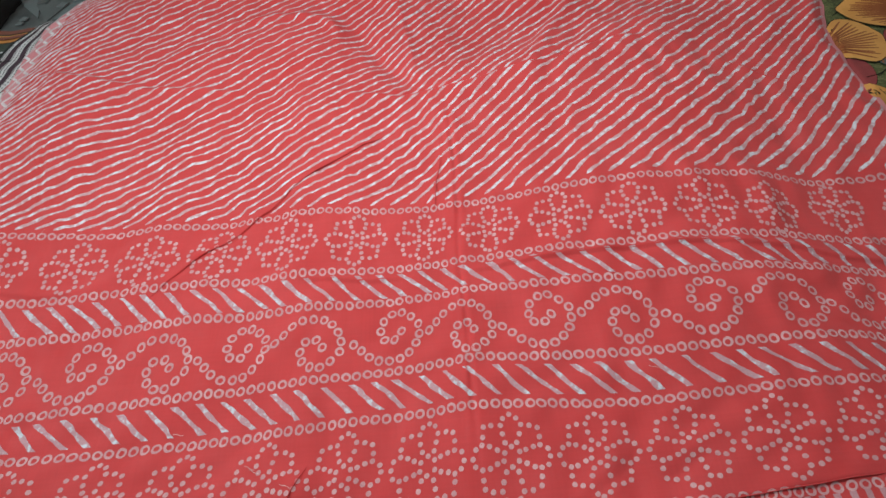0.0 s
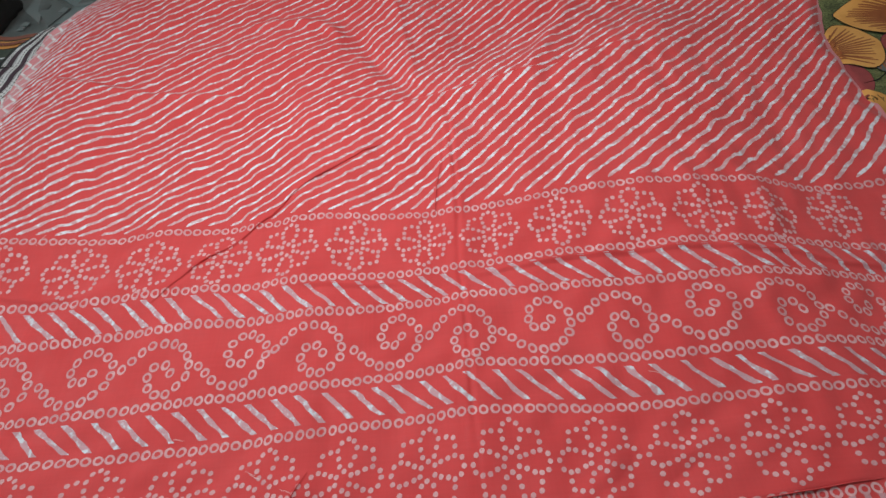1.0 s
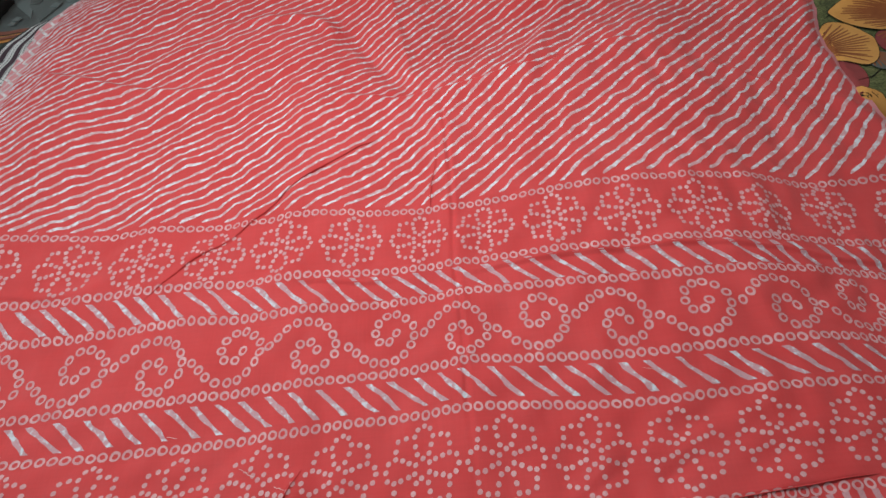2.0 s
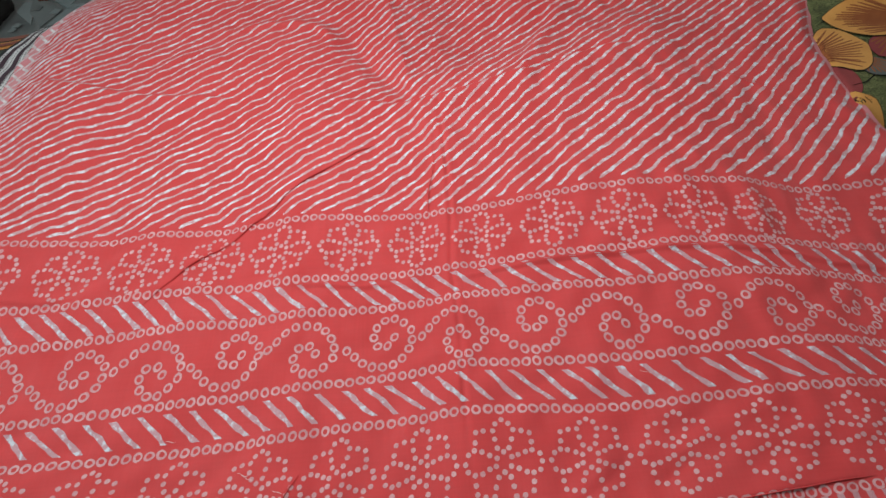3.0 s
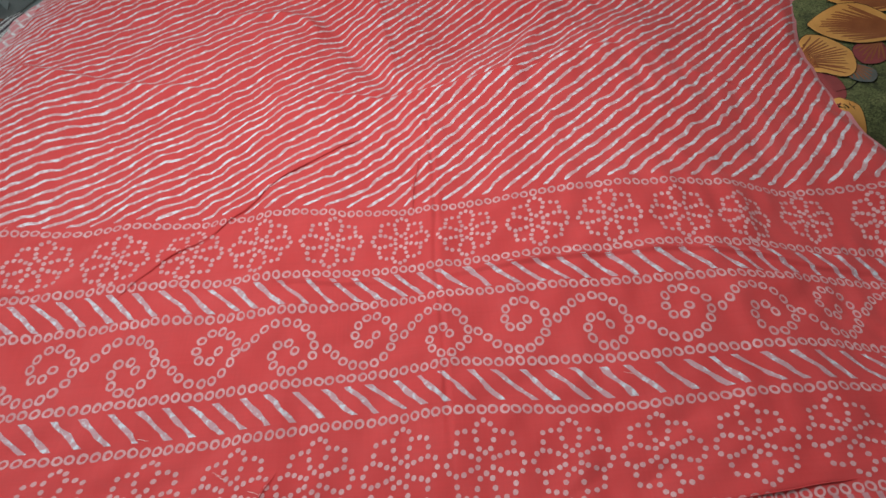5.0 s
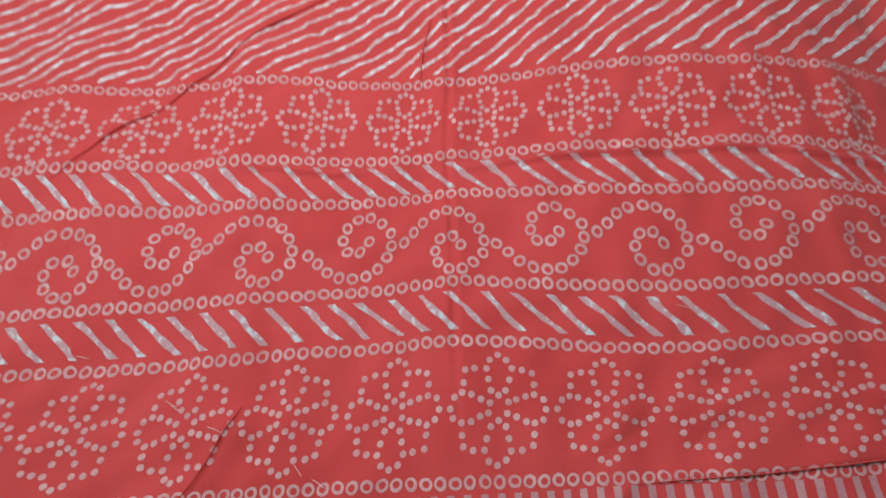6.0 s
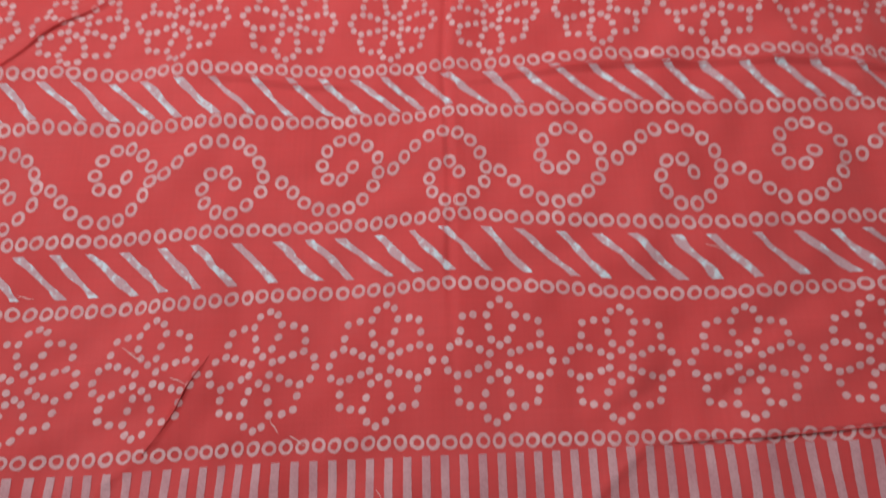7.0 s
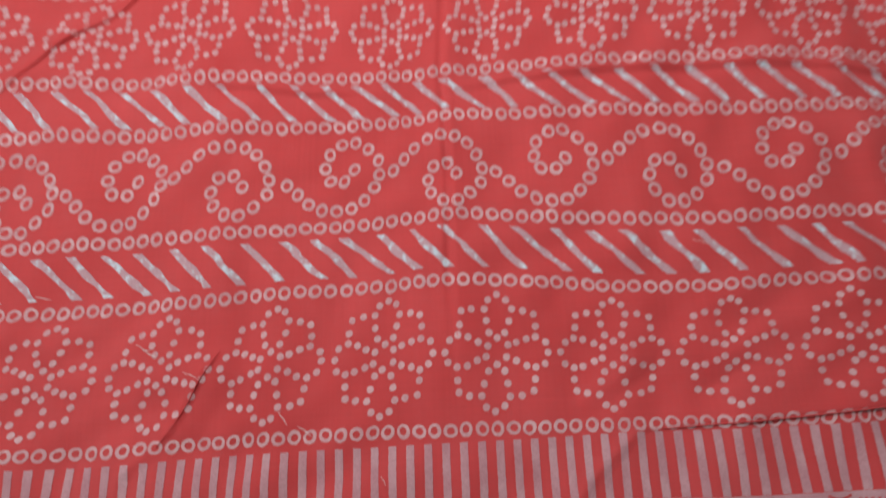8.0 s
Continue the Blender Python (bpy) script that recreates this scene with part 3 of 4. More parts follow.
for n_band, (top, bottom) in enumerate((("ring_b", "ring_c"), ("ring_d", "ring_e"))):
    a, b = ROW_V[top] - SLASH_ENDS[n_band][0], ROW_V[bottom] + SLASH_ENDS[n_band][1]
    for k, u in enumerate(SLASH_TOPS[n_band]):
        lean = SLASH_LEAN[n_band][k] * 0.001
        if not inside(u) or not inside(u + lean):
            continue
        line, widths = stroke(u, a, u + lean, b, 0.0053, 14, 0.0022, 40 + k * 3 + n_band * 1.7)
        out = ([], [])
        pts, faces = out
        for (lu, lv), w in zip(line, widths):
            for q in range(5):
                pts.append((lu + (q / 4 - 0.5) * w * 1.24, lv))
        for q in range(len(line) - 1):
            for e in range(4):
                s = 5 * q + e
                faces.append((s, s + 5, s + 6, s + 1))
        printed("printed_slash", out, SLASH_INK, cloth)

# slanting wave stripes of the field: the cloth is pulled askew, so they fan and bend
STRIPE_U = np.linspace(-0.648, EDGE_RIGHT - 0.006, 340)
STRIPE_SLOPE = np.interp(STRIPE_U, [-0.64, -0.40, -0.05, 0.05, 0.18, 0.35, 0.58], [0.58, 0.60, 0.62, 0.78, 0.80, 0.76, 0.80])
STRIPE_RUN = np.concatenate([[0], np.cumsum((STRIPE_SLOPE[1:] + STRIPE_SLOPE[:-1]) / 2 * np.diff(STRIPE_U))])
STRIPE_RUN = STRIPE_RUN - np.interp(STRIPE_PHASE, STRIPE_U, STRIPE_RUN)
STRIPE_GAP = STRIPE_STEP * STRIPE_RUN / (STRIPE_U - STRIPE_PHASE + 1e-6)
STRIPE_WIDE = np.interp(STRIPE_U, [-0.60, -0.42, -0.25, 0.20], [0.0048, 0.0040, 0.0032, 0.0041])
FIELD_FOOT = ROW_V["ring_a"] + 0.0085
for k in range(-30, 84):
    line, widths = [], []
    seed = 200 + k * 2.3
    reach = 0.0
    for u, run, gap, slope, wide in zip(STRIPE_U, STRIPE_RUN, STRIPE_GAP, STRIPE_SLOPE, STRIPE_WIDE):
        v = FIELD_FOOT + run + k * gap
        v += np.interp(u, [-0.3, 0.0, 0.2], [0.23, 0.13, 0.0]) * max(v - FIELD_FOOT - 0.17, 0)
        bend = max(-0.27 - u, 0)
        bend = 0.70 * min(bend, 0.25) ** 2 + 0.35 * min(max(bend - 0.25, 0), 0.08)
        v += bend * min(max((v - FIELD_FOOT - 0.04) / 0.12, 0), 1)
        v -= 2.4 * max(-0.50 - u, 0) ** 2
        reach += math.hypot(1, slope) * 0.0034
        w = 0.0030 * noise.noise((reach * 40, seed * 3.7, 0)) + 0.0018 * noise.noise((reach * 110, seed * 5.1, 4))
        if FIELD_FOOT < v < FAR - 0.006:
            line.append((u - w * 0.5, v + w * 0.9))
            widths.append(wide * (1 + 0.45 * noise.noise((reach * 65, seed * 9.3, 8))))
    if len(line) < 5:
        continue
    widths[0] *= 0.35
    widths[-1] *= 0.8
    out = ([], [])
    add_band(out, line, widths)
    printed("printed_stripe", out, STRIPE_INK, cloth)

# the paler woven edge on one side, and the pink zigzag border on the other
out = ([], [])
add_band(out, [(EDGE_RIGHT - 0.0045, 0.20 + q * 0.004) for q in range(200)], [0.0085] * 200, 5)
printed("woven_edge", out, EDGE_PINK, cloth, LIFT * 0.6, "paler pink woven edge")
out = ([], [])
add_band(out, [(-0.6645, 0.36 + q * 0.004) for q in range(164)], [0.037] * 164, 24)
border = printed("zigzag_border", out, EDGE_PINK, cloth, LIFT * 0.6, "faded pink border with white zigzag lines")
for row_u in (-0.655, -0.674):
    out = ([], [])
    line = []
    for q in range(46):
        tip = (row_u + (0.0072 if q % 2 else -0.0072) + rng.uniform(-0.001, 0.001), 0.37 + q * 0.0138 + (row_u + 0.62) * 0.4)
        if line:
            (au, av) = line[-1]
            line += [(au + (tip[0] - au) * e / 5, av + (tip[1] - av) * e / 5) for e in range(1, 5)]
        line.append(tip)
    add_band(out, line, [0.0046] * len(line))
    printed("zigzag", out, ZIGZAG_INK, border, LIFT * 1.6)


def hem_rise(u):
    """The hem strip draws up where the fold above it takes in cloth."""
    return float(np.interp(u, [-0.05, 0.06, 0.12, 0.40], [0.0, 0.002, 0.0038, 0.0046]))


# upright bars along the hem, then the selvedge strip and the next bars
for k in range(-52, 45):
    u = BAR_FIT[0] + BAR_FIT[1] * k + BAR_FIT[2] * k * k + BAR_FIT[3] * k ** 3
    if not inside(u) or abs(k) > 48:
        continue
    u -= 0.0016 * min(max((u - 0.03) / 0.06, 0), 1)
    up = hem_rise(u)
    for va, vb in ((up - 0.0575, up - 0.0965), (up - 0.1062, -0.150)):
        out = ([], [])
        n = 20
        add_band(out, [(u + rng.uniform(-0.0001, 0.0001), va + (vb - va) * q / n) for q in range(n + 1)], [0.0051 * (1 + rng.uniform(-0.03, 0.03)) for q in range(n + 1)])
        printed("printed_bar", out, BAR_INK, cloth)
out = ([], [])
add_band(out, [(EDGE_LEFT + 0.01 + q * 0.004, hem_rise(EDGE_LEFT + 0.01 + q * 0.004) - 0.1010) for q in range(int((EDGE_RIGHT - EDGE_LEFT - 0.02) / 0.004))], [0.0085] * int((EDGE_RIGHT - EDGE_LEFT - 0.02) / 0.004), 5)
printed("selvedge", out, BAR_INK, cloth, LIFT * 2.0, "dusty pink selvedge strip")
for k in range(-20, 19):
    out = ([], [])
    u = k * 0.0447 + 0.012
    if not inside(u, 0.02):
        continue
    mid = hem_rise(u) - 0.1010
    for s in (1, -1):
        add_band(out, [(u - 0.0068, mid - 0.0022 * s), (u - 0.003, mid - 0.0007 * s), (u + 0.003, mid + 0.0007 * s), (u + 0.0068, mid + 0.0022 * s)], [0.0014, 0.0011, 0.0011, 0.0014])
    for q in range(8):
        add_band(out, [(u + 0.0105 + q * 0.0034, mid), (u + 0.0125 + q * 0.0034, mid)], [0.0007, 0.0007])
    printed("selvedge_mark", out, RED, cloth, LIFT * 3.2, "small red woven cross")

# pinched folds that stand up from the cloth and lean over
FOLD = ((-5.0, -7.0), (-3.4, -0.6), (-2.0, 0.5), (-0.8, 1.1), (0.2, 1.3), (0.9, 1.0), (1.4, 0.2), (1.8, -1.2), (2.1, -3.5), (2.3, -8.0))


def pinched_fold(line, size, right):
    """A small fold along a line on the cloth, leaning to its right (or left)."""
    dense = []
    for (ax, ay), (bx, by) in zip(line[:-1], line[1:]):
        m = max(2, int(math.hypot(bx - ax, by - ay) / 0.004))
        dense += [(ax + (bx - ax) * q / m, ay + (by - ay) * q / m) for q in range(m)]
    dense = np.array(dense + [line[-1]])
    soft = dense.copy()
    for _ in range(12):
        soft[1:-1] = (soft[:-2] + soft[1:-1] * 2 + soft[2:]) / 4
    top = np.stack([GX.ravel(), GY.ravel()], 1)
    verts, faces, n = [], [], len(FOLD)
    for k, (x, y) in enumerate(soft):
        (ax, ay), (bx, by) = soft[max(k - 1, 0)], soft[min(k + 1, len(soft) - 1)]
        d = math.hypot(bx - ax, by - ay)
        nx_, ny_ = (by - ay) / d * right, -(bx - ax) / d * right
        near = (top[:, 0] - x) ** 2 + (top[:, 1] - y) ** 2
        z = GZ.ravel()[np.argsort(near)[:6]].max() + 0.0001
        grow = size * min(1.0, 0.15 + 6 * min(k, len(soft) - 1 - k) / len(soft)) * (1 + 0.25 * noise.noise((k * 0.11, size, 3)))
        for off, up in FOLD:
            verts.append((x + nx_ * off * 0.001 * grow, y + ny_ * off * 0.001 * grow, z + up * 0.001 * grow))
    for k in range(len(soft) - 1):
        for q in range(n - 1):
            a = k * n + q
            faces.append((a, a + 1, a + n + 1, a + n))
    return mesh_object("pinched_fold", verts, faces, RED, cloth, "thin pinched fold", smooth=False)


pinched_fold([(-0.381, 0.204), (-0.356, 0.233), (-0.333, 0.255), (-0.293, 0.276), (-0.269, 0.303), (-0.247, 0.324), (-0.215, 0.36), (-0.173, 0.386), (-0.135, 0.412), (-0.099, 0.423)], 0.12, 1)
pinched_fold([(0.088, -0.053), (0.119, -0.051), (0.152, -0.050), (0.185, -0.048), (0.225, -0.045), (0.269, -0.041), (0.302, -0.039)], 0.12, 1)
pinched_fold([(-0.221, -0.053), (-0.212, -0.044), (-0.204, -0.027), (-0.195, -0.009), (-0.185, 0.007)], 0.13, 1)
pinched_fold([(-0.054, 0.289), (-0.051, 0.327), (-0.043, 0.364)], 0.22, 1)

# loose white threads that lie on the cloth
for tu, tv, turn, size in THREADS:
    out = ([], [])
    add_band(out, [(tu + size * (q - 2) * math.cos(turn), tv + size * (q - 2) * math.sin(turn) + 0.0004 * math.sin(q * 2.1 + tu * 90)) for q in range(5)], [0.0003, 0.0004, 0.0005, 0.0004, 0.0003])
    p = np.array(out[0])
    tagged(mesh_object("loose_thread", lay(p[:, 0], p[:, 1], 0.0008), out[1], THREAD), "short white thread lying on the red cloth", "thread", "loose threads")

# ---------------- bedding round the cloth ----------------
SHEET_Z = 0.0


def fold_height(x, y):
    """The loose folds of the bed sheet beside the cloth."""
    r = np.clip((x - 0.44) / 0.08, 0, 1)
    deep = np.clip((x - 0.53) / 0.06, 0, 1)
    s = (y - 0.62) - (x - 0.6) * -0.25
    h = 0.016 * np.exp(-(s / 0.035) ** 2) + 0.012 * np.exp(-((s - 0.12) / 0.04) ** 2) - 0.008 * np.exp(-((s - 0.055) / 0.02) ** 2)
    return h * (0.3 * r + 1.2 * deep) - 0.076 + 0.056 * np.clip((x - 0.47) / 0.05, 0, 1) * np.clip((y - 0.36) / 0.06, 0, 1)


def sheet_point(x, y, lift=0.0):
    x, y = np.asarray(x, float), np.asarray(y, float)
    return np.stack([x, y, fold_height(x, y) + lift], 1)


def sheet_green():
    m, nodes, links, bsdf = material("green_mottled_cotton")
    a = noise_tex(nodes, links, coords(nodes, links), 24, 6, 0.75)
    b = noise_tex(nodes, links, coords(nodes, links, (1, 2.6, 1), 0.5), 320, 4, 0.75)
    base = ramp(nodes, links, a, [(0.3, (0.045, 0.052, 0.020)), (0.5, (0.15, 0.17, 0.062)), (0.7, (0.27, 0.27, 0.12))])
    fleck = ramp(nodes, links, b, [(0.42, (0.25, 0.27, 0.25)), (0.58, (1, 1, 1))])
    links.new(mixed(nodes, links, 1.0, base, fleck, "MULTIPLY"), bsdf.inputs["Base Color"])
    bsdf.inputs["Roughness"].default_value = 0.85
    bumped(nodes, links, bsdf, noise_tex(nodes, links, coords(nodes, links), 900, 2), 0.2, 0.0008)
    return m


GREEN = sheet_green()
MUSTARD = cotton("mustard_print", (0.55, 0.25, 0.06), (0.70, 0.36, 0.10), scale=22)
RUST = cotton("rust_vein_print", (0.24, 0.07, 0.022), (0.33, 0.11, 0.035), scale=40)
MAROON = cotton("maroon_print", (0.20, 0.03, 0.035), (0.30, 0.055, 0.055), scale=22)
BLACK_INK = print_ink("black_outline_print", (0.012, 0.012, 0.010), (0.03, 0.03, 0.025))
SLATE = cotton("slate_print", (0.07, 0.08, 0.075), (0.14, 0.15, 0.14), scale=22)
PALE = cotton("pale_grey_print", (0.42, 0.44, 0.46), (0.58, 0.60, 0.62), scale=22)

mattress = tagged(part("mattress", box_bm(-0.635, -0.75, -0.17, 1.25, 1.35, -0.088, 0.02), cotton("ticking", (0.35, 0.33, 0.30), (0.45, 0.43, 0.4))),
                  "thick cotton mattress under the bed sheet", "mattress")
WOOD = cotton("bed_wood", (0.10, 0.045, 0.02), (0.16, 0.08, 0.035), 0.5, 30, 0.0)
bed = tagged(part("bed", box_bm(-0.64, -0.76, -0.22, 1.26, 1.36, -0.171, 0.006), WOOD), "low brown wooden bed under the mattress", "bed")
for lx in (-0.62, 1.17):
    for ly in (-0.73, 1.28):
        part("leg", box_bm(lx, ly, FLOOR_Z, lx + 0.06, ly + 0.06, -0.221, 0.004), WOOD, bed)

nx, ny = 150, 150
sx, sy = np.meshgrid(np.linspace(-0.635, 1.24, nx), np.linspace(-0.74, 1.34, ny))
sheet = tagged(mesh_object("bed_sheet", sheet_point(sx.ravel(), sy.ravel()), sheet_faces(nx, ny), GREEN),
               "green bed sheet printed with mustard petals and dark outlines, loosely folded", "bed sheet")


def sheet_print(name, outline, mat, lift, label=""):
    pts = np.array(outline)
    c = pts.mean(0)
    rings = [c + (pts - c) * f for f in (1.0, 0.75, 0.5, 0.25)]
    verts = np.concatenate(rings + [c[None]])
    n = len(pts)
    faces = []
    for r in range(3):
        for k in range(n):
            a, b = r * n + k, r * n + (k + 1) % n
            faces.append((a, b, b + n, a + n))
    for k in range(n):
        faces.append((3 * n + k, 3 * n + (k + 1) % n, 4 * n))
    return mesh_object(name, sheet_point(verts[:, 0], verts[:, 1], lift), faces, mat, sheet, label)


def sheet_line(name, line, wide, mat, lift, parent):
    out = ([], [])
    dense = []
    for (a, b), (c, d) in zip(line[:-1], line[1:]):
        for q in range(6):
            dense.append((a + (c - a) * q / 6, b + (d - b) * q / 6))
    dense.append(line[-1])
    n = len(dense)
    add_band(out, dense, [wide * (0.45 + 1.1 * math.sin(math.pi * (0.12 + 0.8 * q / n))) for q in range(n)])
    p = np.array(out[0])
    return mesh_object(name, sheet_point(p[:, 0], p[:, 1], lift), out[1], mat, parent)


def petal(base, tip, wide, mat=MUSTARD, veins=11, order=0, label="mustard petal with rust veins and dark outline"):
    """A rounded petal print, broad towards its tip, with veins that fan out from the base."""
    (bx, by), (tx, ty) = base, tip
    ax, ay = tx - bx, ty - by
    size = math.hypot(ax, ay)
    nx_, ny_ = -ay / size, ax / size

    def at(s, w):
        return bx + ax * s + nx_ * w, by + ay * s + ny_ * w

    shape = [(0.0, 0.10), (0.12, 0.45), (0.32, 0.80), (0.52, 1.0), (0.74, 0.86), (0.90, 0.5), (1.0, 0.06)]
    fine = np.linspace(0, 1, 15)
    s_in, w_in = zip(*shape)
    key = np.linspace(0, 1, len(shape))
    shape = [(float(smooth_line(key, s_in, np.array([q]))[0]), float(smooth_line(key, w_in, np.array([q]))[0])) for q in fine]
    outline = [at(s, w * wide / 2) for s, w in shape] + [at(s, -w * wide / 2) for s, w in reversed(shape)]
    grown = [at((s - 0.5) * 1.02 + 0.5, w * wide / 2 * 1.03) for s, w in shape] + [at((s - 0.5) * 1.02 + 0.5, -w * wide / 2 * 1.03) for s, w in reversed(shape)]
    lift = 0.0006 + order * 0.0006
    ob = sheet_print("printed_petal", outline, mat, lift + 0.0002, label)
    edge = sheet_print("outline", grown, BLACK_INK, lift, "dark outline")
    edge.parent = ob
    for k in range(veins):
        f = (k / max(veins - 1, 1) - 0.5) * 2
        reach = 0.90 - 0.25 * abs(f) + rng.uniform(-0.08, 0.04)
        line = [at(0.04 + reach * q * (1 - 0.12 * abs(f) * q), f * wide / 2 * (0.10 + 0.78 * q ** 0.8)) for q in (0.08, 0.3, 0.55, 0.8, 1.0)]
        sheet_line("vein", line, 0.0018, RUST, lift + 0.0004, ob)
    return ob


petal((0.521, 0.506), (0.518, 0.424), 0.040, MAROON, 0, 0, "maroon printed petal with dark outline")
petal((0.500, 0.442), (0.539, 0.360), 0.056, MUSTARD, 0, 1)
petal((0.630, 0.545), (0.584, 0.498), 0.045, MAROON, 7, 2, "maroon printed petal with dark outline")
petal((0.565, 0.500), (0.577, 0.458), 0.042, SLATE, 7, 3, "slate printed petal with dark outline")
petal((0.500, 0.516), (0.580, 0.526), 0.098, MUSTARD, 15, 4)
petal((0.705, 0.590), (0.580, 0.620), 0.036, MUSTARD, 17, 5)
petal((0.672, 0.552), (0.545, 0.590), 0.066, MUSTARD, 19, 6)
petal((0.690, 0.604), (0.595, 0.636), 0.030, PALE, 9, 7, "pale printed petal with dark outline")

# ---------------- folded woven blanket beside the cloth ----------------
DARK_WOOL = cotton("aubergine_wool", (0.045, 0.022, 0.034), (0.075, 0.038, 0.055), scale=40)
WHITE_WOOL = cotton("white_wool", (0.70, 0.69, 0.70), (0.82, 0.81, 0.82), scale=40)
BLACK_WOOL = cotton("black_wool", (0.012, 0.012, 0.013), (0.028, 0.028, 0.03), scale=40)
ORANGE_WOOL = cotton("orange_wool", (0.60, 0.22, 0.05), (0.72, 0.32, 0.08), scale=40)
PINK = cotton("dull_pink_wool", (0.50, 0.17, 0.19), (0.60, 0.23, 0.25), scale=18)
BORDER_LINE = [(-0.841, 0.495), (-0.819, 0.609), (-0.797, 0.700), (-0.785, 0.756), (-0.780, 0.792), (-0.781, 0.843), (-0.774, 0.890), (-0.767, 0.911), (-0.742, 0.955)]


def border_frame(s):
    """A point along the cloth's left edge and its sideways direction."""
    n = len(BORDER_LINE) - 1
    f = min(max(s, 0), 0.9999) * n
    k, t = int(f), f - int(f)
    (ax, ay), (bx, by) = BORDER_LINE[k], BORDER_LINE[k + 1]
    dx, dy = bx - ax, by - ay
    d = math.hypot(dx, dy)
    return ax + dx * t, ay + dy * t, -dy / d, dx / d


def side_height(w):
    """The bedding rounds off to the side of the bed."""
    return -0.060 - 1.2 * max(w - 0.06, 0) ** 1.5


def taper(s):
    """The braid narrows where it turns under at its far end."""
    return float(np.interp(s, [0.0, 0.50, 0.625, 0.75, 0.875], [1.0, 1.0, 0.78, 0.42, 0.18]))


def side_band(name, w0, w1, mat, parent, lift=0.0, label="", s0=0.0, s1=1.0, n=60, m=6, wave=0.0):
    verts, faces = [], []
    for k in range(n + 1):
        s = s0 + (s1 - s0) * k / n
        x, y, nx_, ny_ = border_frame(s)
        for q in range(m + 1):
            w = w0 + (w1 - w0) * q / m
            w = (w + wave * math.sin(s * 34)) * (taper(s) if w > 0 else 1)
            verts.append((x + nx_ * w, y + ny_ * w, side_height(w) + lift))
    for k in range(n):
        for q in range(m):
            a = k * (m + 1) + q
            faces.append((a, a + 1, a + m + 2, a + m + 1))
    return mesh_object(name, verts, faces, mat, parent, label)


blanket = side_band("woven_blanket", -0.12, 0.075, BLACK_WOOL, None, s1=0.875)
tagged(blanket, "woven throw with pink zigzag and black-white braid stripes", "blanket")
side_band("pink_band", -0.12, 0.0, PINK, blanket, 0.001, "faded pink zigzag border", s1=0.95)
for row_w in (-0.010, -0.031, -0.052, -0.073):
    verts, faces = [], []
    n = 34
    for k in range(n + 1):
        x, y, nx_, ny_ = border_frame(0.95 * k / n)
        w = row_w + (0.0085 if k % 2 else -0.0085) + rng.uniform(-0.0018, 0.0018)
        for e in (-0.0030, 0.0030):
            verts.append((x + nx_ * (w + e), y + ny_ * (w + e), side_height(w + e) + 0.0018))
    for k in range(n):
        faces.append((2 * k, 2 * k + 1, 2 * k + 3, 2 * k + 2))
    mesh_object("zigzag", verts, faces, WHITE_WOOL, blanket, "white zigzag line", smooth=False)
WAVE = 0.002
for w0, w1, wool, kind in ((0.001, 0.013, WHITE_WOOL, "white_stripe"), (0.013, 0.024, DARK_WOOL, "aubergine_stripe"), (0.024, 0.039, WHITE_WOOL, "white_stripe"),
                           (0.039, 0.052, DARK_WOOL, "aubergine_stripe"), (0.052, 0.062, WHITE_WOOL, "white_stripe")):
    side_band(kind, w0, w1, wool, blanket, 0.0012, s1=0.87, wave=WAVE)
for w0 in (0.0036, 0.0098, 0.0275, 0.0350, 0.0542, 0.0590):
    verts, faces = [], []
    n = 54
    for k in range(n):
        s = 0.87 * (k + 0.5 + 0.35 * (w0 in (0.0098, 0.0350))) / n
        x, y, nx_, ny_ = border_frame(s)
        for ds, dw in ((-0.0017, -0.0007), (0.0, -0.0014), (0.0017, -0.0007), (0.0017, 0.0007), (0.0, 0.0014), (-0.0017, 0.0007)):
            w = (w0 + dw + WAVE * math.sin(s * 34)) * taper(s)
            verts.append((x + nx_ * w + ny_ * ds, y + ny_ * w - nx_ * ds, side_height(w) + 0.0022))
        faces.append(tuple(range(6 * k, 6 * k + 6)))
    mesh_object("dotted_line", verts, faces, BLACK_WOOL, blanket, "line of black woven dots", smooth=False)

# ---------------- striped rug, dark bag and floor inlay beyond the bed ----------------
SLATE_TILE = floor_material()
TEAL = plaster("slate_teal_lacquer", (0.36, 0.42, 0.44), (0.50, 0.56, 0.58))
PALE_TEAL = plaster("pale_slate_lacquer", (0.38, 0.42, 0.44), (0.50, 0.54, 0.55))
CHARCOAL = plaster("charcoal_lacquer", (0.27, 0.29, 0.295), (0.42, 0.44, 0.45))
BLACK_PLASTIC = plaster("black_rexine", (0.016, 0.011, 0.011), (0.034, 0.025, 0.024))
RUST_WOOL = cotton("rust_wool", (0.20, 0.06, 0.04), (0.28, 0.10, 0.07), scale=40)
MOSS_WOOL = cotton("moss_wool", (0.03, 0.04, 0.03), (0.06, 0.075, 0.055), scale=40)
BLACK_PLASTIC.node_tree.nodes["Principled BSDF"].inputs["Roughness"].default_value = 0.45


def floor_facet(name, corners, mat, z, parent, label=""):
    """A flat slip with a thickness of 3 mm."""
    bm = bmesh.new()
    low = [bm.verts.new((x, y, z)) for x, y in corners]
    top = [bm.verts.new((x, y, z + 0.003)) for x, y in corners]
    n = len(corners)
    bm.faces.new(top)
    bm.faces.new(low[::-1])
    for k in range(n):
        bm.faces.new((low[k], low[(k + 1) % n], top[(k + 1) % n], top[k]))
    bmesh.ops.recalc_face_normals(bm, faces=bm.faces[:])
    return part(name, bm, mat, parent, label)


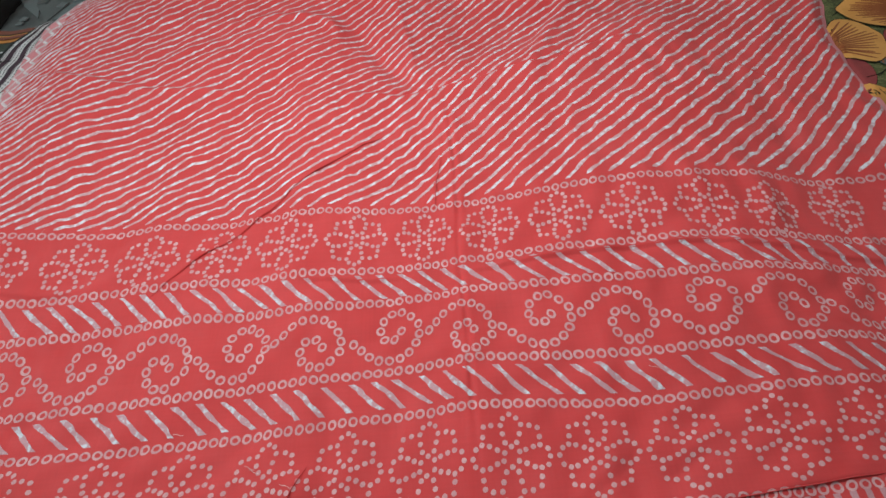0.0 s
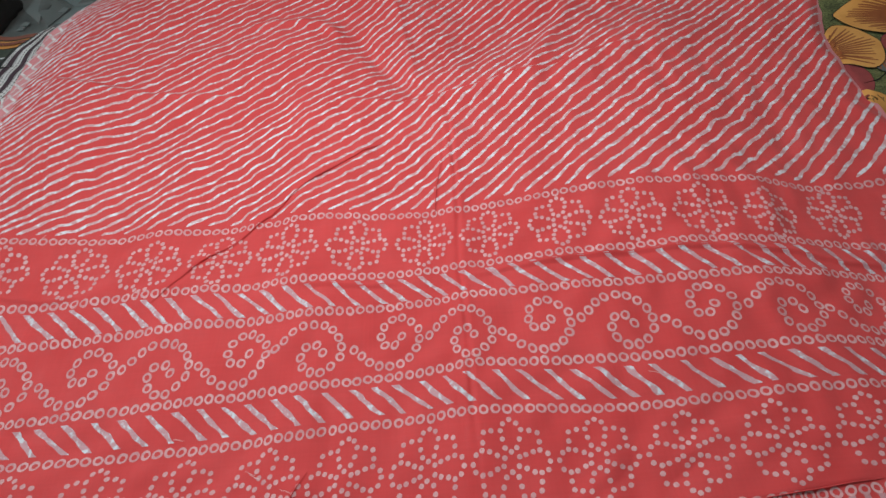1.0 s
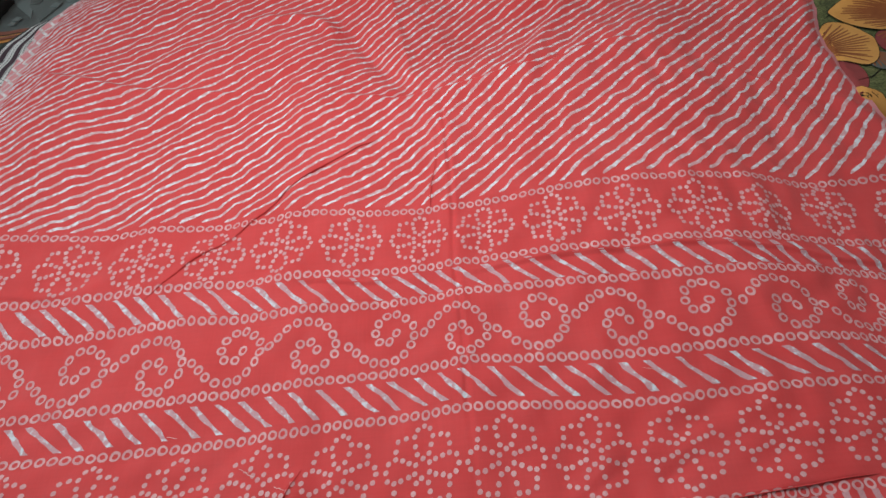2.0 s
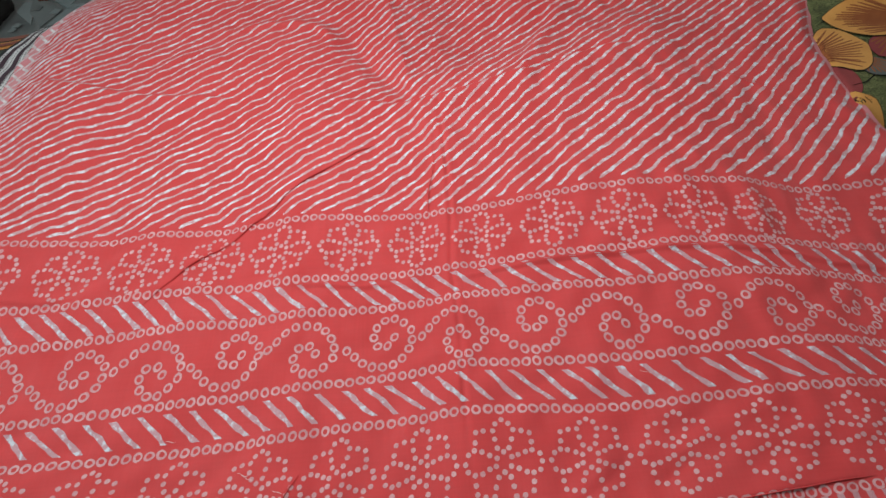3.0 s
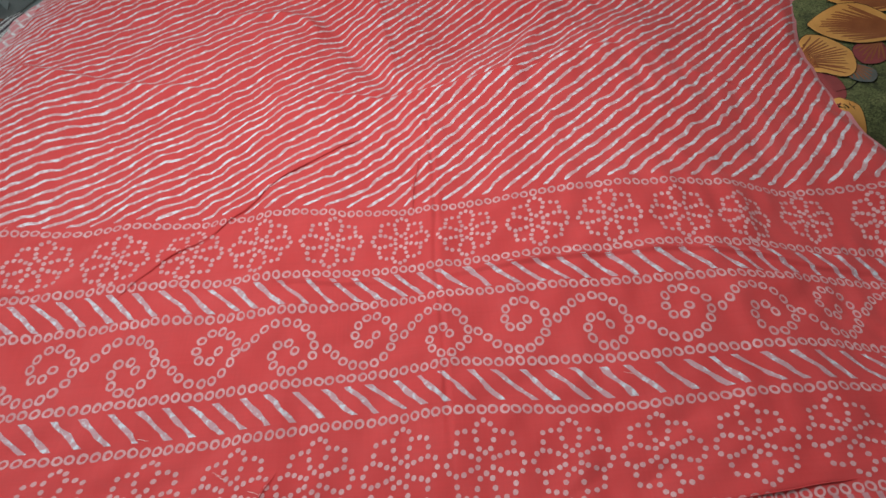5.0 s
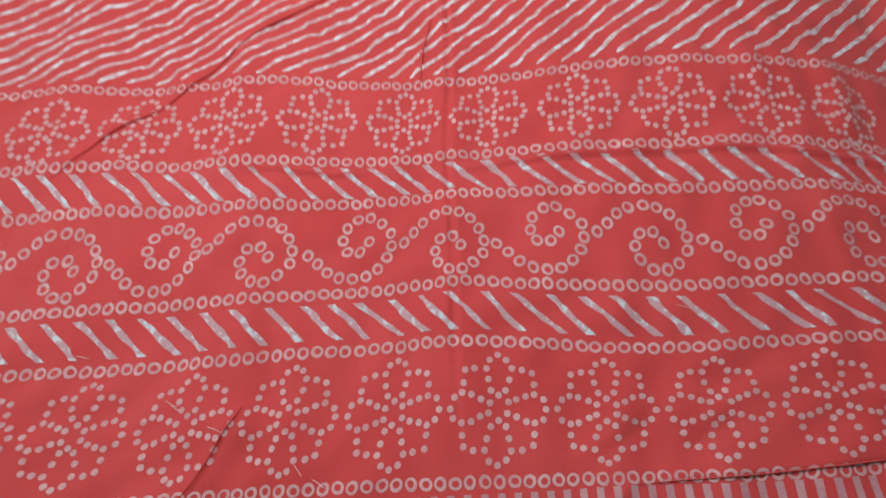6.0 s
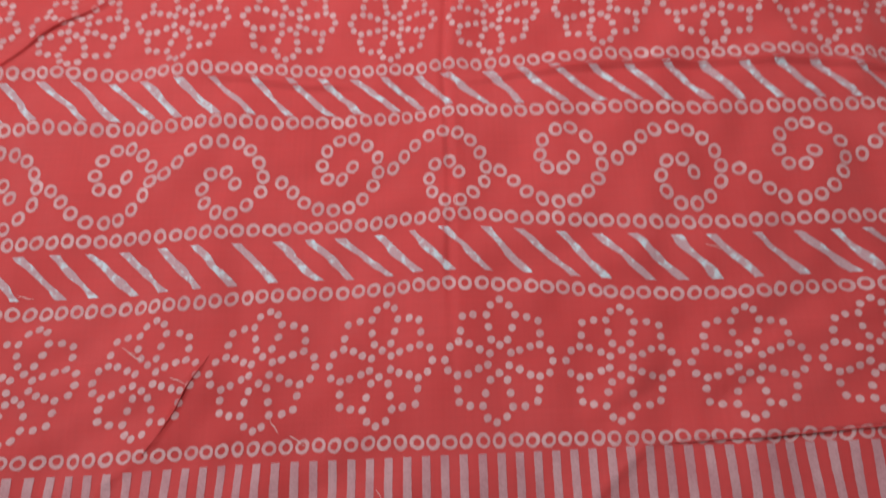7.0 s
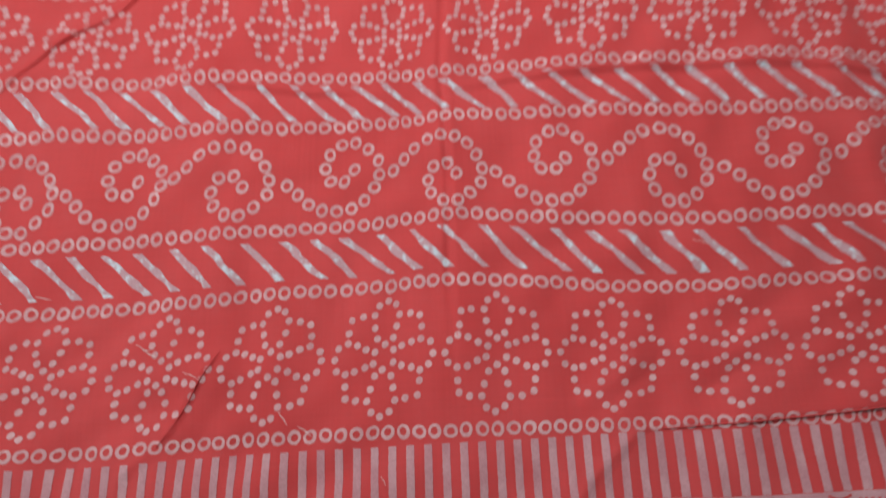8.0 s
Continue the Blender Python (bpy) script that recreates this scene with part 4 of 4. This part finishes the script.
mat_base = tagged(floor_facet("floor_mat", [(-1.831, 2.138), (-1.471, 1.468), (-1.024, 1.465), (-1.058, 1.948)], SLATE_TILE, FLOOR_Z + 0.001, None), "dark grey floor mat with slate triangles", "mat")
floor_facet("facet", [(-1.387, 1.830), (-1.198, 1.654), (-1.156, 1.777)], TEAL, FLOOR_Z + 0.005, mat_base, "slate blue triangle")
floor_facet("facet", [(-1.195, 1.656), (-1.138, 1.667), (-1.091, 1.769), (-1.147, 1.775)], CHARCOAL, FLOOR_Z + 0.005, mat_base, "charcoal triangle")
floor_facet("facet", [(-1.200, 1.647), (-1.235, 1.563), (-1.127, 1.571), (-1.132, 1.649)], TEAL, FLOOR_Z + 0.005, mat_base, "slate blue triangle")
floor_facet("facet", [(-1.200, 1.661), (-1.196, 1.646), (-1.136, 1.650), (-1.141, 1.664)], PALE_TEAL, FLOOR_Z + 0.009, mat_base, "pale edge strip")
floor_facet("facet", [(-1.502, 1.856), (-1.368, 1.661), (-1.293, 1.581), (-1.330, 1.726), (-1.405, 1.834)], PALE_TEAL, FLOOR_Z + 0.005, mat_base, "pale slate facet")
floor_facet("facet", [(-1.349, 1.779), (-1.322, 1.651), (-1.254, 1.555), (-1.211, 1.647)], CHARCOAL, FLOOR_Z + 0.006, mat_base, "charcoal facet")
for k, (cx, cy) in enumerate(((-1.295, 1.725), (-1.301, 1.666), (-1.229, 1.634), (-1.336, 1.578), (-1.342, 1.555))):
    a = 0.020 - 0.002 * k
    floor_facet("scuff", [(cx - a, cy - a * 0.5), (cx + a * 0.7, cy - a * 0.7), (cx + a, cy + a * 0.4), (cx - a * 0.3, cy + a)], (RUST_WOOL, SLATE_TILE, PALE_TEAL, PALE_TEAL, PALE_TEAL)[k], FLOOR_Z + 0.0095, mat_base)

# a black bag slumped on the floor
bm = bmesh.new()
bmesh.ops.create_icosphere(bm, subdivisions=4, radius=1.0)
bag_at = (-1.477, 1.608)
for q in bm.verts:
    f = (abs(q.co.x) ** 5 + abs(q.co.y) ** 5 + abs(q.co.z) ** 5) ** -0.2
    f *= 1 + 0.10 * noise.noise(q.co * 2.2) + 0.05 * noise.noise(q.co * 7)
    q.co = Vector((q.co.x * 0.085 * f + 0.10 * q.co.y * f * 0.12, q.co.y * 0.12 * f, max(q.co.z * f, -0.75) * 0.085))
bmesh.ops.translate(bm, verts=bm.verts[:], vec=(bag_at[0], bag_at[1], FLOOR_Z + 0.068))
for f in bm.faces:
    f.smooth = True
tagged(part("bag", bm, BLACK_PLASTIC), "slumped black bag lying on the floor", "bag")

# striped runner that hangs over the bed's edge behind the throw
RUNNER_A, RUNNER_B = (-0.973, 0.948), (-0.805, 0.923)
RDX, RDY = RUNNER_B[0] - RUNNER_A[0], RUNNER_B[1] - RUNNER_A[1]
RLEN = math.hypot(RDX, RDY)


def runner_band(name, d0, d1, mat, parent, lift, label="", waves=0.0):
    """A woven band along the runner, d metres in from its far edge."""
    n, m = 40, 4
    verts, faces = [], []
    for k in range(n + 1):
        t = k / n
        for q in range(m + 1):
            d = d0 + (d1 - d0) * q / m + waves * math.sin(t * 70 + q)
            verts.append((RUNNER_A[0] + RDX * t + RDY / RLEN * d, RUNNER_A[1] + RDY * t - RDX / RLEN * d, -0.080 + lift + 0.003 * math.sin(t * 9)))
    for k in range(n):
        for q in range(m):
            a = k * (m + 1) + q
            faces.append((a, a + 1, a + m + 2, a + m + 1))
    return mesh_object(name, verts, faces, mat, parent, label)


runner = tagged(runner_band("striped_runner", 0.0, 0.30, MOSS_WOOL, None, 0.0), "woven runner with rust, orange and moss bands", "runner")
runner_band("rust_band", 0.0, 0.012, RUST_WOOL, runner, 0.0015)
runner_band("orange_band", 0.016, 0.040, ORANGE_WOOL, runner, 0.0015)
runner_band("moss_band", 0.043, 0.068, MOSS_WOOL, runner, 0.0018)
runner_band("white_line", 0.070, 0.074, WHITE_WOOL, runner, 0.0015)
runner_band("aubergine_band", 0.080, 0.100, DARK_WOOL, runner, 0.0015)
runner_band("white_line", 0.104, 0.110, WHITE_WOOL, runner, 0.0015)
for k in range(26):
    t = (k + 0.5) / 26
    d = 0.028
    cx, cy = RUNNER_A[0] + RDX * t + RDY / RLEN * d, RUNNER_A[1] + RDY * t - RDX / RLEN * d
    verts = [(cx + 0.0042 * math.cos(a) * (1.4 if q % 2 else 0.6), cy + 0.0062 * math.sin(a) * (1.4 if q % 2 else 0.6), -0.076 + 0.003 * math.sin(t * 9)) for q, a in enumerate(np.linspace(0, 2 * math.pi, 9)[:-1])]
    mesh_object("woven_star", verts, [tuple(range(8))], RUST_WOOL, runner)


# fine dark drawing between the petals
for line in ([(0.523, 0.447), (0.544, 0.451), (0.569, 0.469), (0.601, 0.498)], [(0.569, 0.469), (0.587, 0.490), (0.594, 0.510)], [(0.573, 0.503), (0.580, 0.494), (0.573, 0.470)], [(0.569, 0.469), (0.582, 0.454)], [(0.538, 0.582), (0.554, 0.591), (0.565, 0.579)], [(0.515, 0.428), (0.537, 0.408), (0.545, 0.380), (0.541, 0.362)]):
    sheet_line("drawn_line", line, 0.0011, BLACK_INK, 0.0008, sheet)

# ---------------- lamp fixture out of view, added to carry the assumed overhead light ---
lamp = tagged(part("assumed_tube_lamp", box_bm(-0.44, 0.42, 0.93, 0.10, 0.54, 0.97, 0.01), CEIL), "unseen white tube lamp batten, added above the overhead light", "lamp")
for cx in (-0.37, 0.03):
    part("hanger", box_bm(cx - 0.004, 0.476, 0.97, cx + 0.004, 0.484, 2.4), CEIL, lamp)
